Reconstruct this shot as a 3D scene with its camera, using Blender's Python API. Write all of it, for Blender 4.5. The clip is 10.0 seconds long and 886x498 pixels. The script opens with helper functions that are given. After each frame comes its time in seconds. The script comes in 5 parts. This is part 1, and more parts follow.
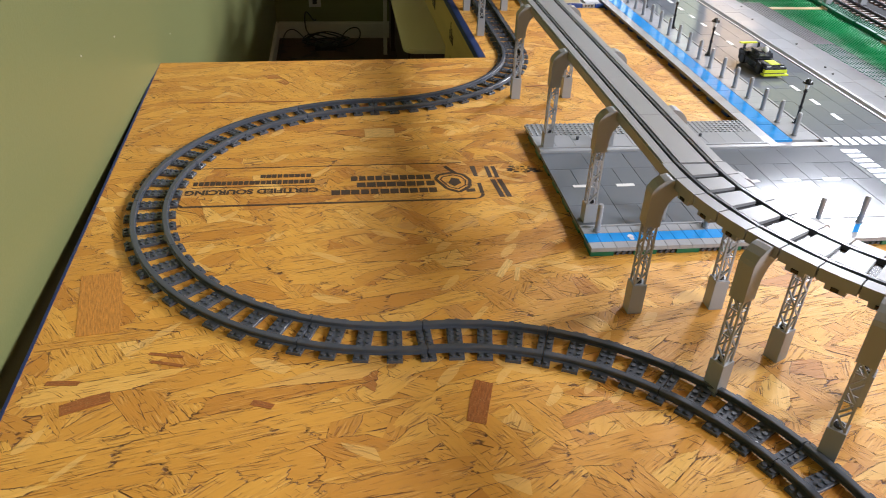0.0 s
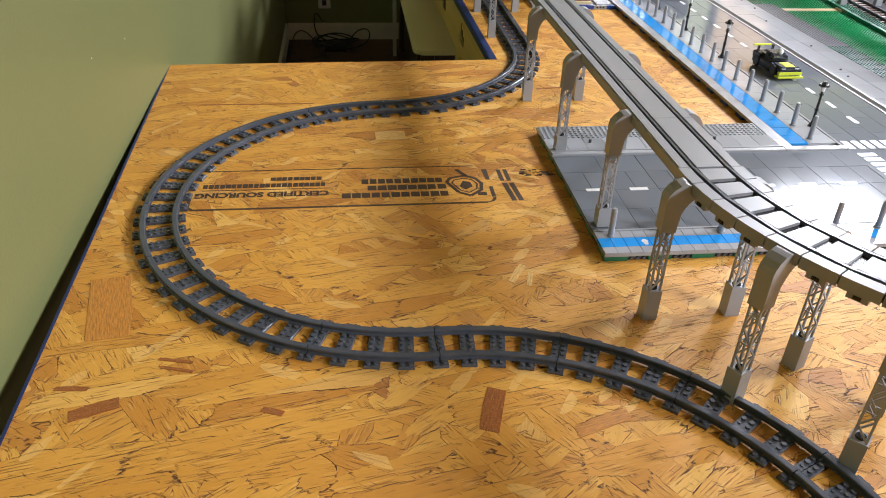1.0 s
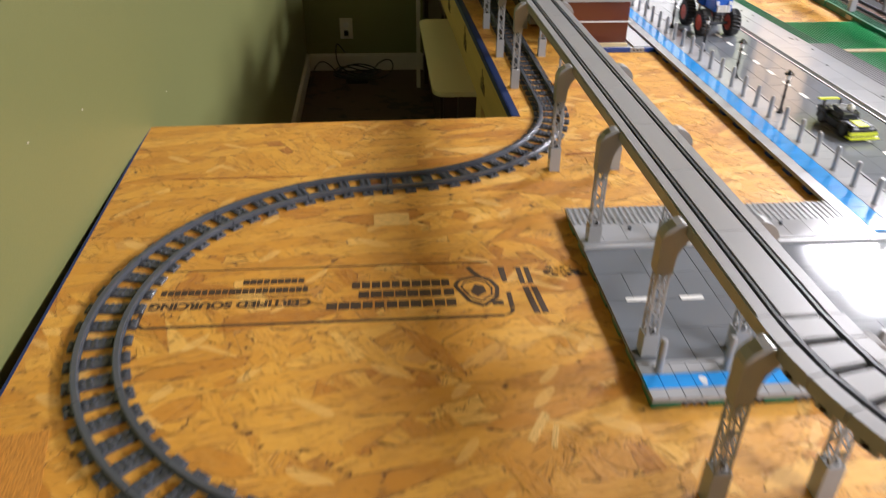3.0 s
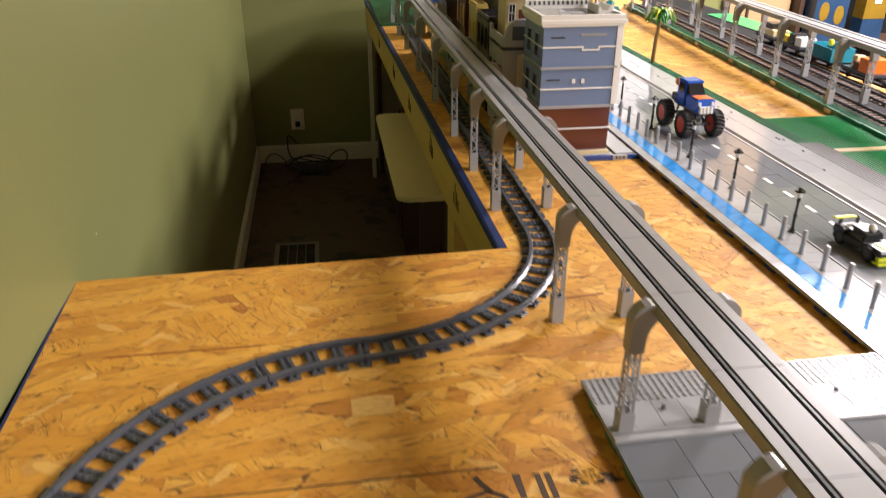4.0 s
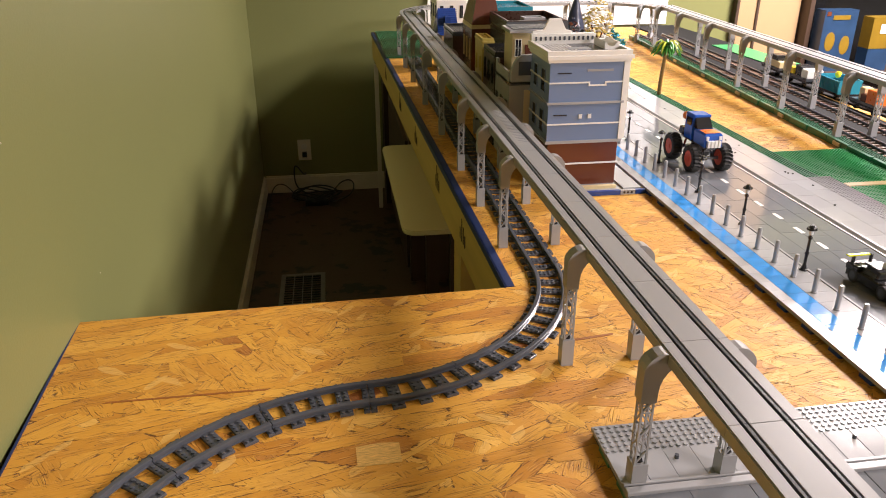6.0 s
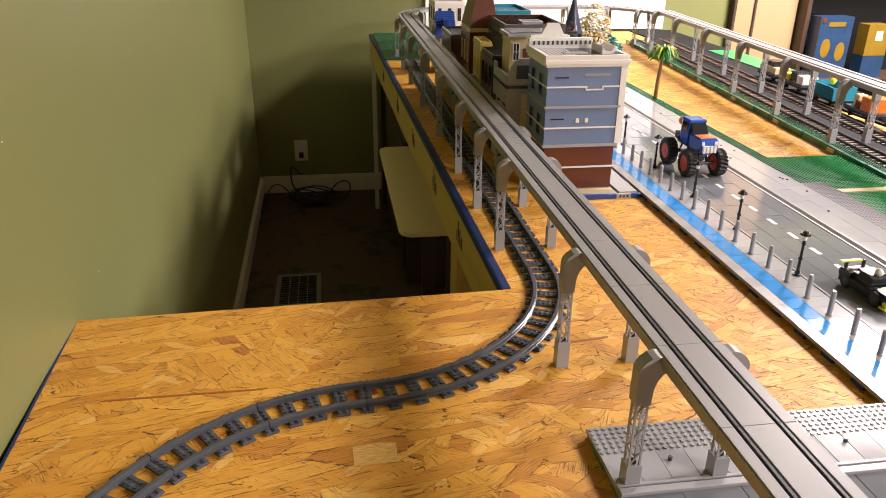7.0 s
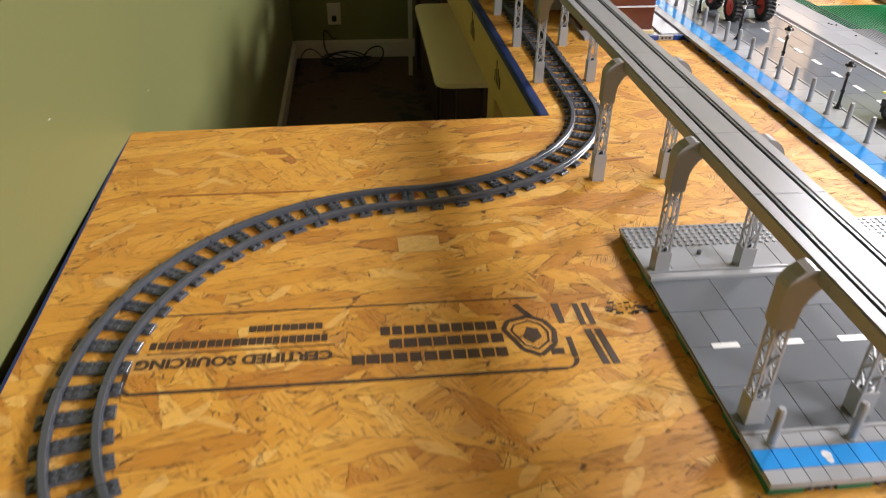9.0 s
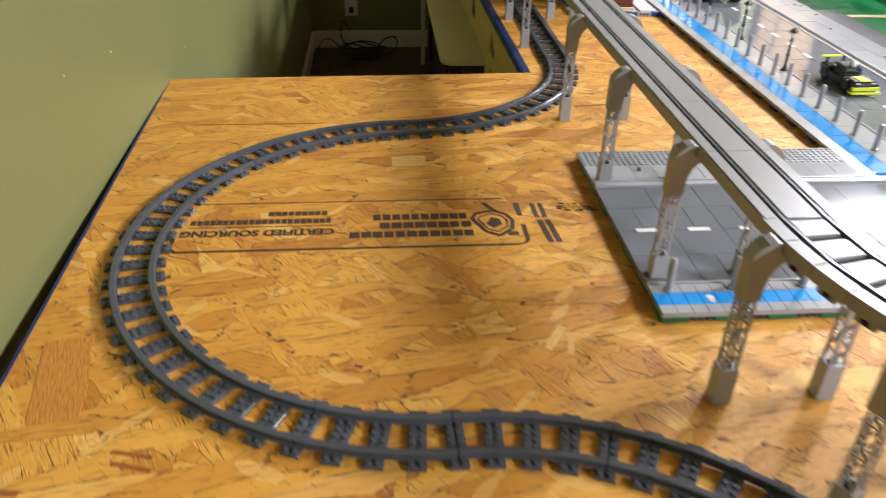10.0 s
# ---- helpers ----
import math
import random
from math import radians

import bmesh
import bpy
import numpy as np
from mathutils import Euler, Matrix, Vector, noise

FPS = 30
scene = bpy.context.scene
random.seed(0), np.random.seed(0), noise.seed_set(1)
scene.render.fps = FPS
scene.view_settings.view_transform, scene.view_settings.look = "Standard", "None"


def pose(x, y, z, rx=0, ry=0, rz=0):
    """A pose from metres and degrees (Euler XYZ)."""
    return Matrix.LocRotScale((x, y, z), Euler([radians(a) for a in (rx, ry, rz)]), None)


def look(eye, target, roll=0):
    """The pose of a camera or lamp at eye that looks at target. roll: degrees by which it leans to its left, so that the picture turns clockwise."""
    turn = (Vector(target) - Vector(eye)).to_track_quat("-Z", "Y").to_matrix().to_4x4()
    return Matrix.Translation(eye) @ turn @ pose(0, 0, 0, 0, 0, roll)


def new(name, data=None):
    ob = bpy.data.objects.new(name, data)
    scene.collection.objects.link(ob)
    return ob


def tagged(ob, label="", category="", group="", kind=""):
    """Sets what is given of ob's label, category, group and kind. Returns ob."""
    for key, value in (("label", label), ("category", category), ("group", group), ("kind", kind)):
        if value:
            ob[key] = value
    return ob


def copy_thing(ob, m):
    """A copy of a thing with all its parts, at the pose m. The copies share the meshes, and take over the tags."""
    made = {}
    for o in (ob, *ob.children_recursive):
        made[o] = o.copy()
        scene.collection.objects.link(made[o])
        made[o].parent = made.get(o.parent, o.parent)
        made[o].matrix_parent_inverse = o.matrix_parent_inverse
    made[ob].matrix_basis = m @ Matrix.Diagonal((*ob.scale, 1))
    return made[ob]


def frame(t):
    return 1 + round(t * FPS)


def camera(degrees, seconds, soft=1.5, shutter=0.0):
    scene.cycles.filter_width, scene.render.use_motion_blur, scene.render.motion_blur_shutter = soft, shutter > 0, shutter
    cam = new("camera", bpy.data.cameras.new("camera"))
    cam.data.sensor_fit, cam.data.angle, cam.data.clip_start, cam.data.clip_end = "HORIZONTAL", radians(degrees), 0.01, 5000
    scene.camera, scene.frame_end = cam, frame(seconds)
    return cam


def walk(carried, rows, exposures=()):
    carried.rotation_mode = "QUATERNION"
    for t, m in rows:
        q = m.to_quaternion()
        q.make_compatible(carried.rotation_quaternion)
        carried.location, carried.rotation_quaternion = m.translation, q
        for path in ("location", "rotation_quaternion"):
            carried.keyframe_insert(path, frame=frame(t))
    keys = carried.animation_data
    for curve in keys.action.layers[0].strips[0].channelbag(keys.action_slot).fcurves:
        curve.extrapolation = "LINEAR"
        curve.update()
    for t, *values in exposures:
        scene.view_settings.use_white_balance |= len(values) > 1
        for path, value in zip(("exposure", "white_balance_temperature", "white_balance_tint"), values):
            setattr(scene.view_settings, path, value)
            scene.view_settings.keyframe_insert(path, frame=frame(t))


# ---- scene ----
cam = camera(61.3, 10.0, soft=0.95, shutter=0.6)
PATH = [
    (0, (0.0857, 0.0072, 0.501), (0.3308, 1.6747, -0.576), 2.3),
    (0.5, (0.0856, 0.0112, 0.501), (0.2996, 1.6851, -0.572), 1.6),
    (1, (0.0825, 0.0182, 0.499), (0.3065, 1.6892, -0.576), 2.1),
    (1.5, (0.0802, 0.0321, 0.494), (0.3256, 1.6846, -0.605), 2.2),
    (2, (0.0687, 0.0559, 0.502), (0.3551, 1.7123, -0.581), 2.4),
    (2.2, (0.0684, 0.0689, 0.5), (0.3677, 1.7285, -0.575), 2.5),
    (3.3, (0.1494, 0.3096, 0.499), (0.2602, 2.0383, -0.501), 0.4),
    (3.5, (0.1455, 0.3506, 0.505), (0.306, 2.0963, -0.458), 0.9),
    (4, (0.1133, 0.4589, 0.526), (0.3881, 2.2351, -0.351), 0.2),
    (4.5, (0.1025, 0.4957, 0.529), (0.37, 2.2877, -0.318), -0.2),
    (5, (0.1064, 0.4978, 0.53), (0.368, 2.2906, -0.315), -0.3),
    (5.5, (0.1117, 0.4859, 0.534), (0.36, 2.2895, -0.293), -0.5),
    (6, (0.1158, 0.479, 0.538), (0.378, 2.2869, -0.275), -0.1),
    (7.3, (0.107, 0.4698, 0.542), (0.3772, 2.2798, -0.267), 0.8),
    (7.5, (0.1021, 0.4677, 0.528), (0.3384, 2.268, -0.31), 1.2),
    (8, (0.0892, 0.4594, 0.499), (0.3018, 2.2022, -0.458), 1.4),
    (8.5, (0.0776, 0.4412, 0.481), (0.2912, 2.137, -0.557), 0.8),
    (9, (0.0866, 0.3963, 0.466), (0.2725, 2.0736, -0.606), 0.8),
    (9.5, (0.103, 0.2787, 0.463), (0.1757, 1.9646, -0.611), -0.4),
    (10, (0.1073, 0.1717, 0.461), (0.254, 1.8592, -0.603), 1.2),
]
WHITE_BALANCE = [(0.0, 0.0, 5900, 13), (2.2, 0.0, 6000, 14), (3.5, 0.0, 6550, 17), (4.5, 0.0, 7050, 20), (7.5, 0.0, 7100, 22), (8.5, 0.03, 6600, 17), (10.0, 0.13, 6150, 13)]
walk(cam, [(t, look(eye, target, roll)) for t, eye, target, roll in PATH], WHITE_BALANCE)

# ---- world and light ----
world = bpy.data.worlds.new("room_world")
scene.world = world
world.use_nodes = True
wnt = world.node_tree
wnt.nodes["Background"].inputs[0].default_value = (0.9, 0.85, 0.75, 1)
wnt.nodes["Background"].inputs[1].default_value = 0.02


def area_lamp(name, at, target, sx, sy, watts, colour):
    d = bpy.data.lights.new(name, "AREA")
    d.shape, d.size, d.size_y, d.energy, d.color = "RECTANGLE", sx, sy, watts, colour
    ob = new(name, d)
    ob.matrix_world = look(at, target)
    return ob


WARM = (1.0, 0.995, 1.0)
# first two follow glare and shadows; third is an added fill for the near side
LAMPS = ((2.8, 3.4, 200, 0.62), (3.5, 1.3, 240, 0.95), (3.0, -1.6, 272, 0.95))
for lamp_x, lamp_y, watts, wide in LAMPS:
    area_lamp("ceiling_lamp_light", (lamp_x, lamp_y, 1.66), (lamp_x, lamp_y + 0.01, 0), wide, wide, watts, WARM)
scene.view_settings.exposure = 0.0


# ---- materials ----
def shader(name, colour=(0.5, 0.5, 0.5), rough=0.5, metal=0.0, spec=0.5):
    m = bpy.data.materials.new(name)
    m.use_nodes = True
    nt = m.node_tree
    b = nt.nodes["Principled BSDF"]
    b.inputs["Base Color"].default_value = (*colour, 1)
    b.inputs["Roughness"].default_value = rough
    b.inputs["Metallic"].default_value = metal
    b.inputs["Specular IOR Level"].default_value = spec
    return m, nt, b


def node(nt, kind, **props):
    n = nt.nodes.new(kind)
    for k, v in props.items():
        if k == "ins":
            for i, val in v.items():
                if isinstance(val, bpy.types.NodeSocket):
                    nt.links.new(val, n.inputs[i])
                else:
                    n.inputs[i].default_value = val
        elif k == "blend":
            n.blend_type = v
        elif k == "op":
            n.operation = v
        elif k == "typ":
            n.data_type = v
        elif k == "feature":
            n.feature = v
        elif k == "dims":
            n.voronoi_dimensions = v
        elif k == "ndims":
            n.noise_dimensions = v
    return n


def mixc(nt, fac, a, b, blend="MIX"):
    n = node(nt, "ShaderNodeMix", typ="RGBA", blend=blend)
    for i, v in ((0, fac), (6, a), (7, b)):
        if isinstance(v, bpy.types.NodeSocket):
            nt.links.new(v, n.inputs[i])
        else:
            n.inputs[i].default_value = v if i == 0 else (*v[:3], 1)
    return n.outputs[2]


def math_(nt, op, a, b=0.0):
    return node(nt, "ShaderNodeMath", op=op, ins={0: a, 1: b}).outputs[0]


def ramp(nt, fac, stops):
    n = nt.nodes.new("ShaderNodeValToRGB")
    el = n.color_ramp.elements
    while len(el) < len(stops):
        el.new(0.5)
    for e, (p, c) in zip(el, stops):
        e.position, e.color = p, (*c, 1)
    nt.links.new(fac, n.inputs[0])
    return n.outputs[0]


def coords(nt, scale=(1, 1, 1), rot=0.0, off=(0, 0, 0)):
    tc = nt.nodes.new("ShaderNodeTexCoord")
    mp = nt.nodes.new("ShaderNodeMapping")
    mp.vector_type = "TEXTURE"
    mp.inputs["Rotation"].default_value[2] = rot
    mp.inputs["Location"].default_value = off
    mp.inputs["Scale"].default_value = scale
    nt.links.new(tc.outputs["Object"], mp.inputs["Vector"])
    return mp.outputs[0]


def noise_(nt, vec, scale, detail=3.0, rough=0.55):
    return node(nt, "ShaderNodeTexNoise", ins={"Vector": vec, "Scale": scale, "Detail": detail, "Roughness": rough}).outputs[0]


def bump(nt, b, height, strength, dist):
    bn = node(nt, "ShaderNodeBump", ins={"Height": height, "Strength": strength, "Distance": dist})
    nt.links.new(bn.outputs[0], b.inputs["Normal"])


def plastic(name, colour, rough=0.28, vary=0.12, spec=0.5):
    """Moulded plastic: slight tone change from piece to piece, dust and fine scratches."""
    m, nt, b = shader(name, colour, rough, 0.0, spec)
    oi = nt.nodes.new("ShaderNodeObjectInfo")
    v = coords(nt)
    dust = noise_(nt, v, 55.0, 4.0)
    t = math_(nt, "ADD", math_(nt, "MULTIPLY", oi.outputs["Random"], vary * 1.3), math_(nt, "MULTIPLY", dust, vary * 0.5))
    dark = tuple(c * (1 - 0.9 * vary) for c in colour)
    light = tuple(min(1, c * (1 + vary) + 0.02 * vary) for c in colour)
    nt.links.new(mixc(nt, math_(nt, "MULTIPLY", t, 0.5 / max(vary, 0.01)), dark, light), b.inputs["Base Color"])
    r = math_(nt, "ADD", rough - 0.03, math_(nt, "MULTIPLY", noise_(nt, v, 140.0, 3.0), 0.06))
    nt.links.new(r, b.inputs["Roughness"])
    bump(nt, b, noise_(nt, v, 60.0, 2.0), 0.03, 0.0006)
    return m


def step_(nt, v, a, b):
    return node(nt, "ShaderNodeMapRange", ins={0: v, 1: a, 2: b, 3: 0.0, 4: 1.0}).outputs[0]


def osb(name):
    """Oriented strand board: flat wood strands lying at many angles, with hatched grain, short cracks and pale chips."""
    m, nt, b = shader(name, (0.5, 0.3, 0.1), 0.5)
    colour, height = None, None
    plan = [(0.10, 0.130, 0.040, 0.0), (1.15, 0.085, 0.026, 0.55), (-0.45, 0.120, 0.028, 0.50), (0.62, 0.10, 0.024, 0.55),
            (-1.0, 0.075, 0.020, 0.66), (0.2, 0.12, 0.022, 0.55)]
    for k, (a, lx, ly, thr) in enumerate(plan):
        v = coords(nt, (lx, ly, 1), a, (0.37 * k, 0.51 * k, 0))
        wob = node(nt, "ShaderNodeTexNoise", ins={"Vector": v, "Scale": 1.6, "Detail": 2.0})
        rag = node(nt, "ShaderNodeTexNoise", ins={"Vector": coords(nt, (ly * 0.4, ly * 0.16, 1), a), "Scale": 1.0, "Detail": 4.0})
        v1 = node(nt, "ShaderNodeVectorMath", op="MULTIPLY_ADD", ins={0: wob.outputs["Color"], 1: (0.10, 0.12, 0), 2: v}).outputs[0]
        vv = node(nt, "ShaderNodeVectorMath", op="MULTIPLY_ADD", ins={0: rag.outputs["Color"], 1: (0.20, 0.05, 0), 2: v1}).outputs[0]
        cell = node(nt, "ShaderNodeTexVoronoi", dims="2D", ins={"Vector": vv, "Scale": 1.0, "Randomness": 0.9})
        edge = node(nt, "ShaderNodeTexVoronoi", dims="2D", feature="DISTANCE_TO_EDGE", ins={"Vector": vv, "Scale": 1.0, "Randomness": 0.9})
        sep = nt.nodes.new("ShaderNodeSeparateColor")
        nt.links.new(cell.outputs["Color"], sep.inputs[0])
        base = ramp(nt, sep.outputs[1], [(0.0, (0.50, 0.20, 0.022)), (0.22, (0.62, 0.285, 0.034)), (0.6, (0.69, 0.335, 0.043)), (0.9, (0.74, 0.385, 0.058)), (0.97, (0.82, 0.48, 0.11)), (1.0, (0.40, 0.135, 0.018))])
        soft = noise_(nt, coords(nt, (lx * 0.35, ly * 0.2, 1), a, (0.1 * k, 0.3 * k, 0)), 1.0, 5.0, 0.65)
        base = mixc(nt, math_(nt, "MULTIPLY", step_(nt, soft, 0.5, 0.85), 0.6), base, (0.42, 0.18, 0.026))
        fine = noise_(nt, coords(nt, (lx * 0.28, 0.0017, 1), a, (0.2 * k, 0.7 * k, 0)), 1.0, 2.0, 0.5)
        some = step_(nt, noise_(nt, coords(nt, (lx * 0.35, ly * 0.8, 1), a, (1.2 * k, 0.2 * k, 0)), 1.0, 4.0), 0.45, 0.54)
        hatch = math_(nt, "MULTIPLY", step_(nt, fine, 0.57, 0.63), some)
        base = mixc(nt, math_(nt, "MULTIPLY", hatch, 0.62), base, (0.25, 0.085, 0.011))
        pale = math_(nt, "MULTIPLY", step_(nt, fine, 0.42, 0.35), some)
        base = mixc(nt, math_(nt, "MULTIPLY", pale, 0.32), base, (0.86, 0.56, 0.18))
        gap = step_(nt, noise_(nt, v, 3.6, 4.0, 0.65), 0.49, 0.54)
        line = math_(nt, "MULTIPLY", step_(nt, edge.outputs["Distance"], 0.026, 0.010), gap)
        base = mixc(nt, math_(nt, "MULTIPLY", line, 0.9), base, (0.10, 0.034, 0.008))
        h = math_(nt, "SUBTRACT", math_(nt, "ADD", sep.outputs[0], math_(nt, "MULTIPLY", soft, 0.4)), math_(nt, "ADD", math_(nt, "MULTIPLY", line, 1.0), math_(nt, "MULTIPLY", hatch, 0.5)))
        if colour is None:
            colour, height = base, h
        else:
            on = math_(nt, "GREATER_THAN", sep.outputs[2], thr)
            colour = mixc(nt, on, colour, base)
            height = node(nt, "ShaderNodeMix", ins={0: on, 2: height, 3: h}).outputs[0]
    # short cracks at several angles, gathered in patches
    for k, (a, ll) in enumerate(((0.25, 0.022), (-0.7, 0.016))):
        thin = noise_(nt, coords(nt, (ll, 0.0022, 1), a, (0.43 * k, 0.29 * k, 0)), 1.0, 2.0, 0.5)
        patch = step_(nt, noise_(nt, coords(nt, (0.05, 0.03, 1), a, (0.9 * k, 0.6 * k, 0)), 1.0, 3.0), 0.47, 0.55)
        crack = math_(nt, "MULTIPLY", step_(nt, thin, 0.645, 0.69), patch)
        colour = mixc(nt, math_(nt, "MULTIPLY", crack, 0.7), colour, (0.17, 0.055, 0.009))
        height = math_(nt, "SUBTRACT", height, math_(nt, "MULTIPLY", crack, 0.8))
    # pale chips lifted from the surface
    for k, (a, lx, ly) in enumerate(((0.9, 0.034, 0.011), (-0.5, 0.045, 0.014))):
        chip = node(nt, "ShaderNodeTexVoronoi", dims="2D", ins={"Vector": coords(nt, (lx, ly, 1), a, (0.21 * k, 0.77 * k, 0)), "Scale": 1.0, "Randomness": 1.0})
        sep = nt.nodes.new("ShaderNodeSeparateColor")
        nt.links.new(chip.outputs["Color"], sep.inputs[0])
        on = math_(nt, "MULTIPLY", math_(nt, "GREATER_THAN", sep.outputs[0], 0.972), math_(nt, "LESS_THAN", chip.outputs["Distance"], 0.55))
        colour = mixc(nt, math_(nt, "MULTIPLY", on, 0.65), colour, (0.80, 0.48, 0.13))
        height = math_(nt, "ADD", height, math_(nt, "MULTIPLY", on, 0.8))
    big = noise_(nt, coords(nt), 7.0, 4.0)
    colour = mixc(nt, math_(nt, "MULTIPLY", step_(nt, big, 0.55, 0.8), 0.45), colour, (0.42, 0.17, 0.026))
    nt.links.new(colour, b.inputs["Base Color"])
    nt.links.new(math_(nt, "ADD", 0.42, math_(nt, "MULTIPLY", big, 0.25)), b.inputs["Roughness"])
    bump(nt, b, height, 1.0, 0.0016)
    return m


def painted(name, colour, rough, speck=0.15, scale=3.0, grain=90.0):
    m, nt, b = shader(name, colour, rough)
    v = coords(nt)
    n1, n2 = noise_(nt, v, scale, 4.0), noise_(nt, v, grain, 3.0)
    dark = tuple(c * (1 - speck) for c in colour)
    light = tuple(min(1, c * (1 + speck)) for c in colour)
    nt.links.new(mixc(nt, n1, dark, light), b.inputs["Base Color"])
    bump(nt, b, n2, 0.12, 0.002)
    return m


def floor_mat(name):
    m, nt, b = shader(name, (0.1, 0.06, 0.04), 0.55)
    v = coords(nt)
    n1 = noise_(nt, v, 11.0, 4.0, 0.55)
    n2 = noise_(nt, v, 40.0, 3.0)
    c = ramp(nt, n1, [(0.0, (0.006, 0.004, 0.003)), (0.40, (0.008, 0.005, 0.004)), (0.44, (0.075, 0.036, 0.020)), (1.0, (0.095, 0.045, 0.026))])
    nt.links.new(mixc(nt, math_(nt, "MULTIPLY", n2, 0.4), c, (0.03, 0.016, 0.011)), b.inputs["Base Color"])
    bump(nt, b, n2, 0.2, 0.002)
    return m


def timber(name, colour, axis=1):
    m, nt, b = shader(name, colour, 0.5)
    sc = [0.03, 0.03, 0.03]
    sc[axis] = 0.6
    n1 = noise_(nt, coords(nt, tuple(sc)), 1.0, 5.0)
    n2 = noise_(nt, coords(nt), 6.0, 3.0)
    c = mixc(nt, n1, tuple(x * 0.72 for x in colour), tuple(min(1, x * 1.15) for x in colour))
    c = mixc(nt, math_(nt, "MULTIPLY", n2, 0.35), c, tuple(x * 0.6 for x in colour))
    nt.links.new(c, b.inputs["Base Color"])
    bump(nt, b, n1, 0.15, 0.001)
    return m


def strand_mat(name, colour):
    """One wood strand: speckle and fine grain along its length."""
    m, nt, b = shader(name, colour, 0.55)
    g1 = noise_(nt, coords(nt, (0.012, 0.0016, 1)), 1.0, 4.0)
    g2 = noise_(nt, coords(nt), 700.0, 3.0, 0.7)
    c = mixc(nt, step_(nt, g1, 0.35, 0.7), tuple(min(1, x * 1.25) for x in colour), tuple(x * 0.62 for x in colour))
    c = mixc(nt, math_(nt, "MULTIPLY", step_(nt, g2, 0.55, 0.7), 0.55), c, (0.6, 0.34, 0.1))
    nt.links.new(c, b.inputs["Base Color"])
    bump(nt, b, g1, 0.4, 0.0006)
    return m


OSB = osb("strand_board")
WALL = painted("olive_wall_paint", (0.176, 0.184, 0.068), 0.42, 0.06, 2.0, 260.0)
CEIL = painted("ceiling_paint", (0.6, 0.59, 0.56), 0.8, 0.04)
WHITE_TRIM = painted("white_trim_paint", (0.6, 0.56, 0.48), 0.4, 0.12, 9.0)
WHITE_SHEET = painted("white_sheet", (0.85, 0.85, 0.83), 0.6, 0.03)
FLOOR = floor_mat("brown_vinyl")
PINE = timber("yellow_stained_pine", (0.60, 0.42, 0.11))
DARKWOOD = timber("dark_brown_wood", (0.06, 0.032, 0.02), 2)
SHELF = painted("cream_shelf", (0.62, 0.58, 0.32), 0.4, 0.05)
BLUETAPE = painted("blue_edge_tape", (0.008, 0.024, 0.10), 0.5, 0.3, 20.0)
INK = painted("black_stamp_ink", (0.06, 0.034, 0.018), 0.6, 0.6, 260.0)
FLAKE_RED = strand_mat("red_brown_strand", (0.30, 0.095, 0.018))
FLAKE_TAN = strand_mat("honey_strand", (0.52, 0.215, 0.030))
FLAKE_PALE = strand_mat("pale_strand", (0.70, 0.43, 0.12))
DGREY = plastic("dark_bluish_grey_plastic", (0.074, 0.08, 0.094), 0.25)
BLACKMAT = plastic("matt_black_plastic", (0.012, 0.012, 0.013), 0.8, 0.2, 0.12)
LGREY = plastic("light_grey_plastic", (0.33, 0.335, 0.345), 0.26)
DECKGREY = plastic("deck_grey_plastic", (0.285, 0.285, 0.288), 0.36, 0.05)
DARK = plastic("black_plastic", (0.012, 0.012, 0.014), 0.25)
ROADGREY = plastic("road_grey_plastic", (0.152, 0.164, 0.180), 0.085, 0.10, 0.32)
PAVEGREY = plastic("pavement_grey_plastic", (0.34, 0.345, 0.355), 0.12, 0.10, 0.2)
WHITE = plastic("white_plastic", (0.78, 0.77, 0.74), 0.25, 0.06)
BLUE = plastic("medium_blue_plastic", (0.03, 0.28, 0.70), 0.13, 0.10, 0.2)
NAVY = plastic("navy_blue_plastic", (0.015, 0.05, 0.22), 0.25)
SLATE = plastic("dark_slate_plastic", (0.028, 0.036, 0.066), 0.3)
BARK = plastic("brown_trunk_plastic", (0.22, 0.125, 0.035), 0.4, 0.25)
TRUCKBLUE = plastic("truck_blue_plastic", (0.015, 0.10, 0.48), 0.22)
GREEN = plastic("green_baseplate_plastic", (0.010, 0.27, 0.085), 0.3, 0.12, 0.3)
DGREEN = plastic("dark_green_plastic", (0.008, 0.13, 0.06), 0.3)
SANDBLUE = plastic("sand_blue_plastic", (0.15, 0.22, 0.37), 0.3, 0.06)
REDBROWN = plastic("reddish_brown_plastic", (0.12, 0.032, 0.016), 0.25, 0.06)
TIEBROWN = plastic("brown_grey_plastic", (0.15, 0.085, 0.06), 0.35)
TAN = plastic("tan_plastic", (0.62, 0.50, 0.28), 0.3)
OLIVE = plastic("yellow_tan_plastic", (0.5, 0.38, 0.10), 0.3)
YELLOW = plastic("yellow_plastic", (0.82, 0.62, 0.03), 0.25)
NEON = plastic("neon_yellow_plastic", (0.62, 0.70, 0.03), 0.25)
ORANGE = plastic("orange_plastic", (0.75, 0.18, 0.02), 0.28)
RIM = plastic("red_orange_plastic", (0.55, 0.06, 0.02), 0.3)
RUBBER = plastic("black_rubber", (0.012, 0.012, 0.012), 0.6)
TEAL = plastic("teal_plastic", (0.015, 0.24, 0.33), 0.25)
LEAF = plastic("leaf_green_plastic", (0.03, 0.27, 0.03), 0.3)
LIME = plastic("lime_plastic", (0.42, 0.50, 0.03), 0.3)
GLASS = plastic("smoked_glass_plastic", (0.02, 0.022, 0.025), 0.06, 0.05)
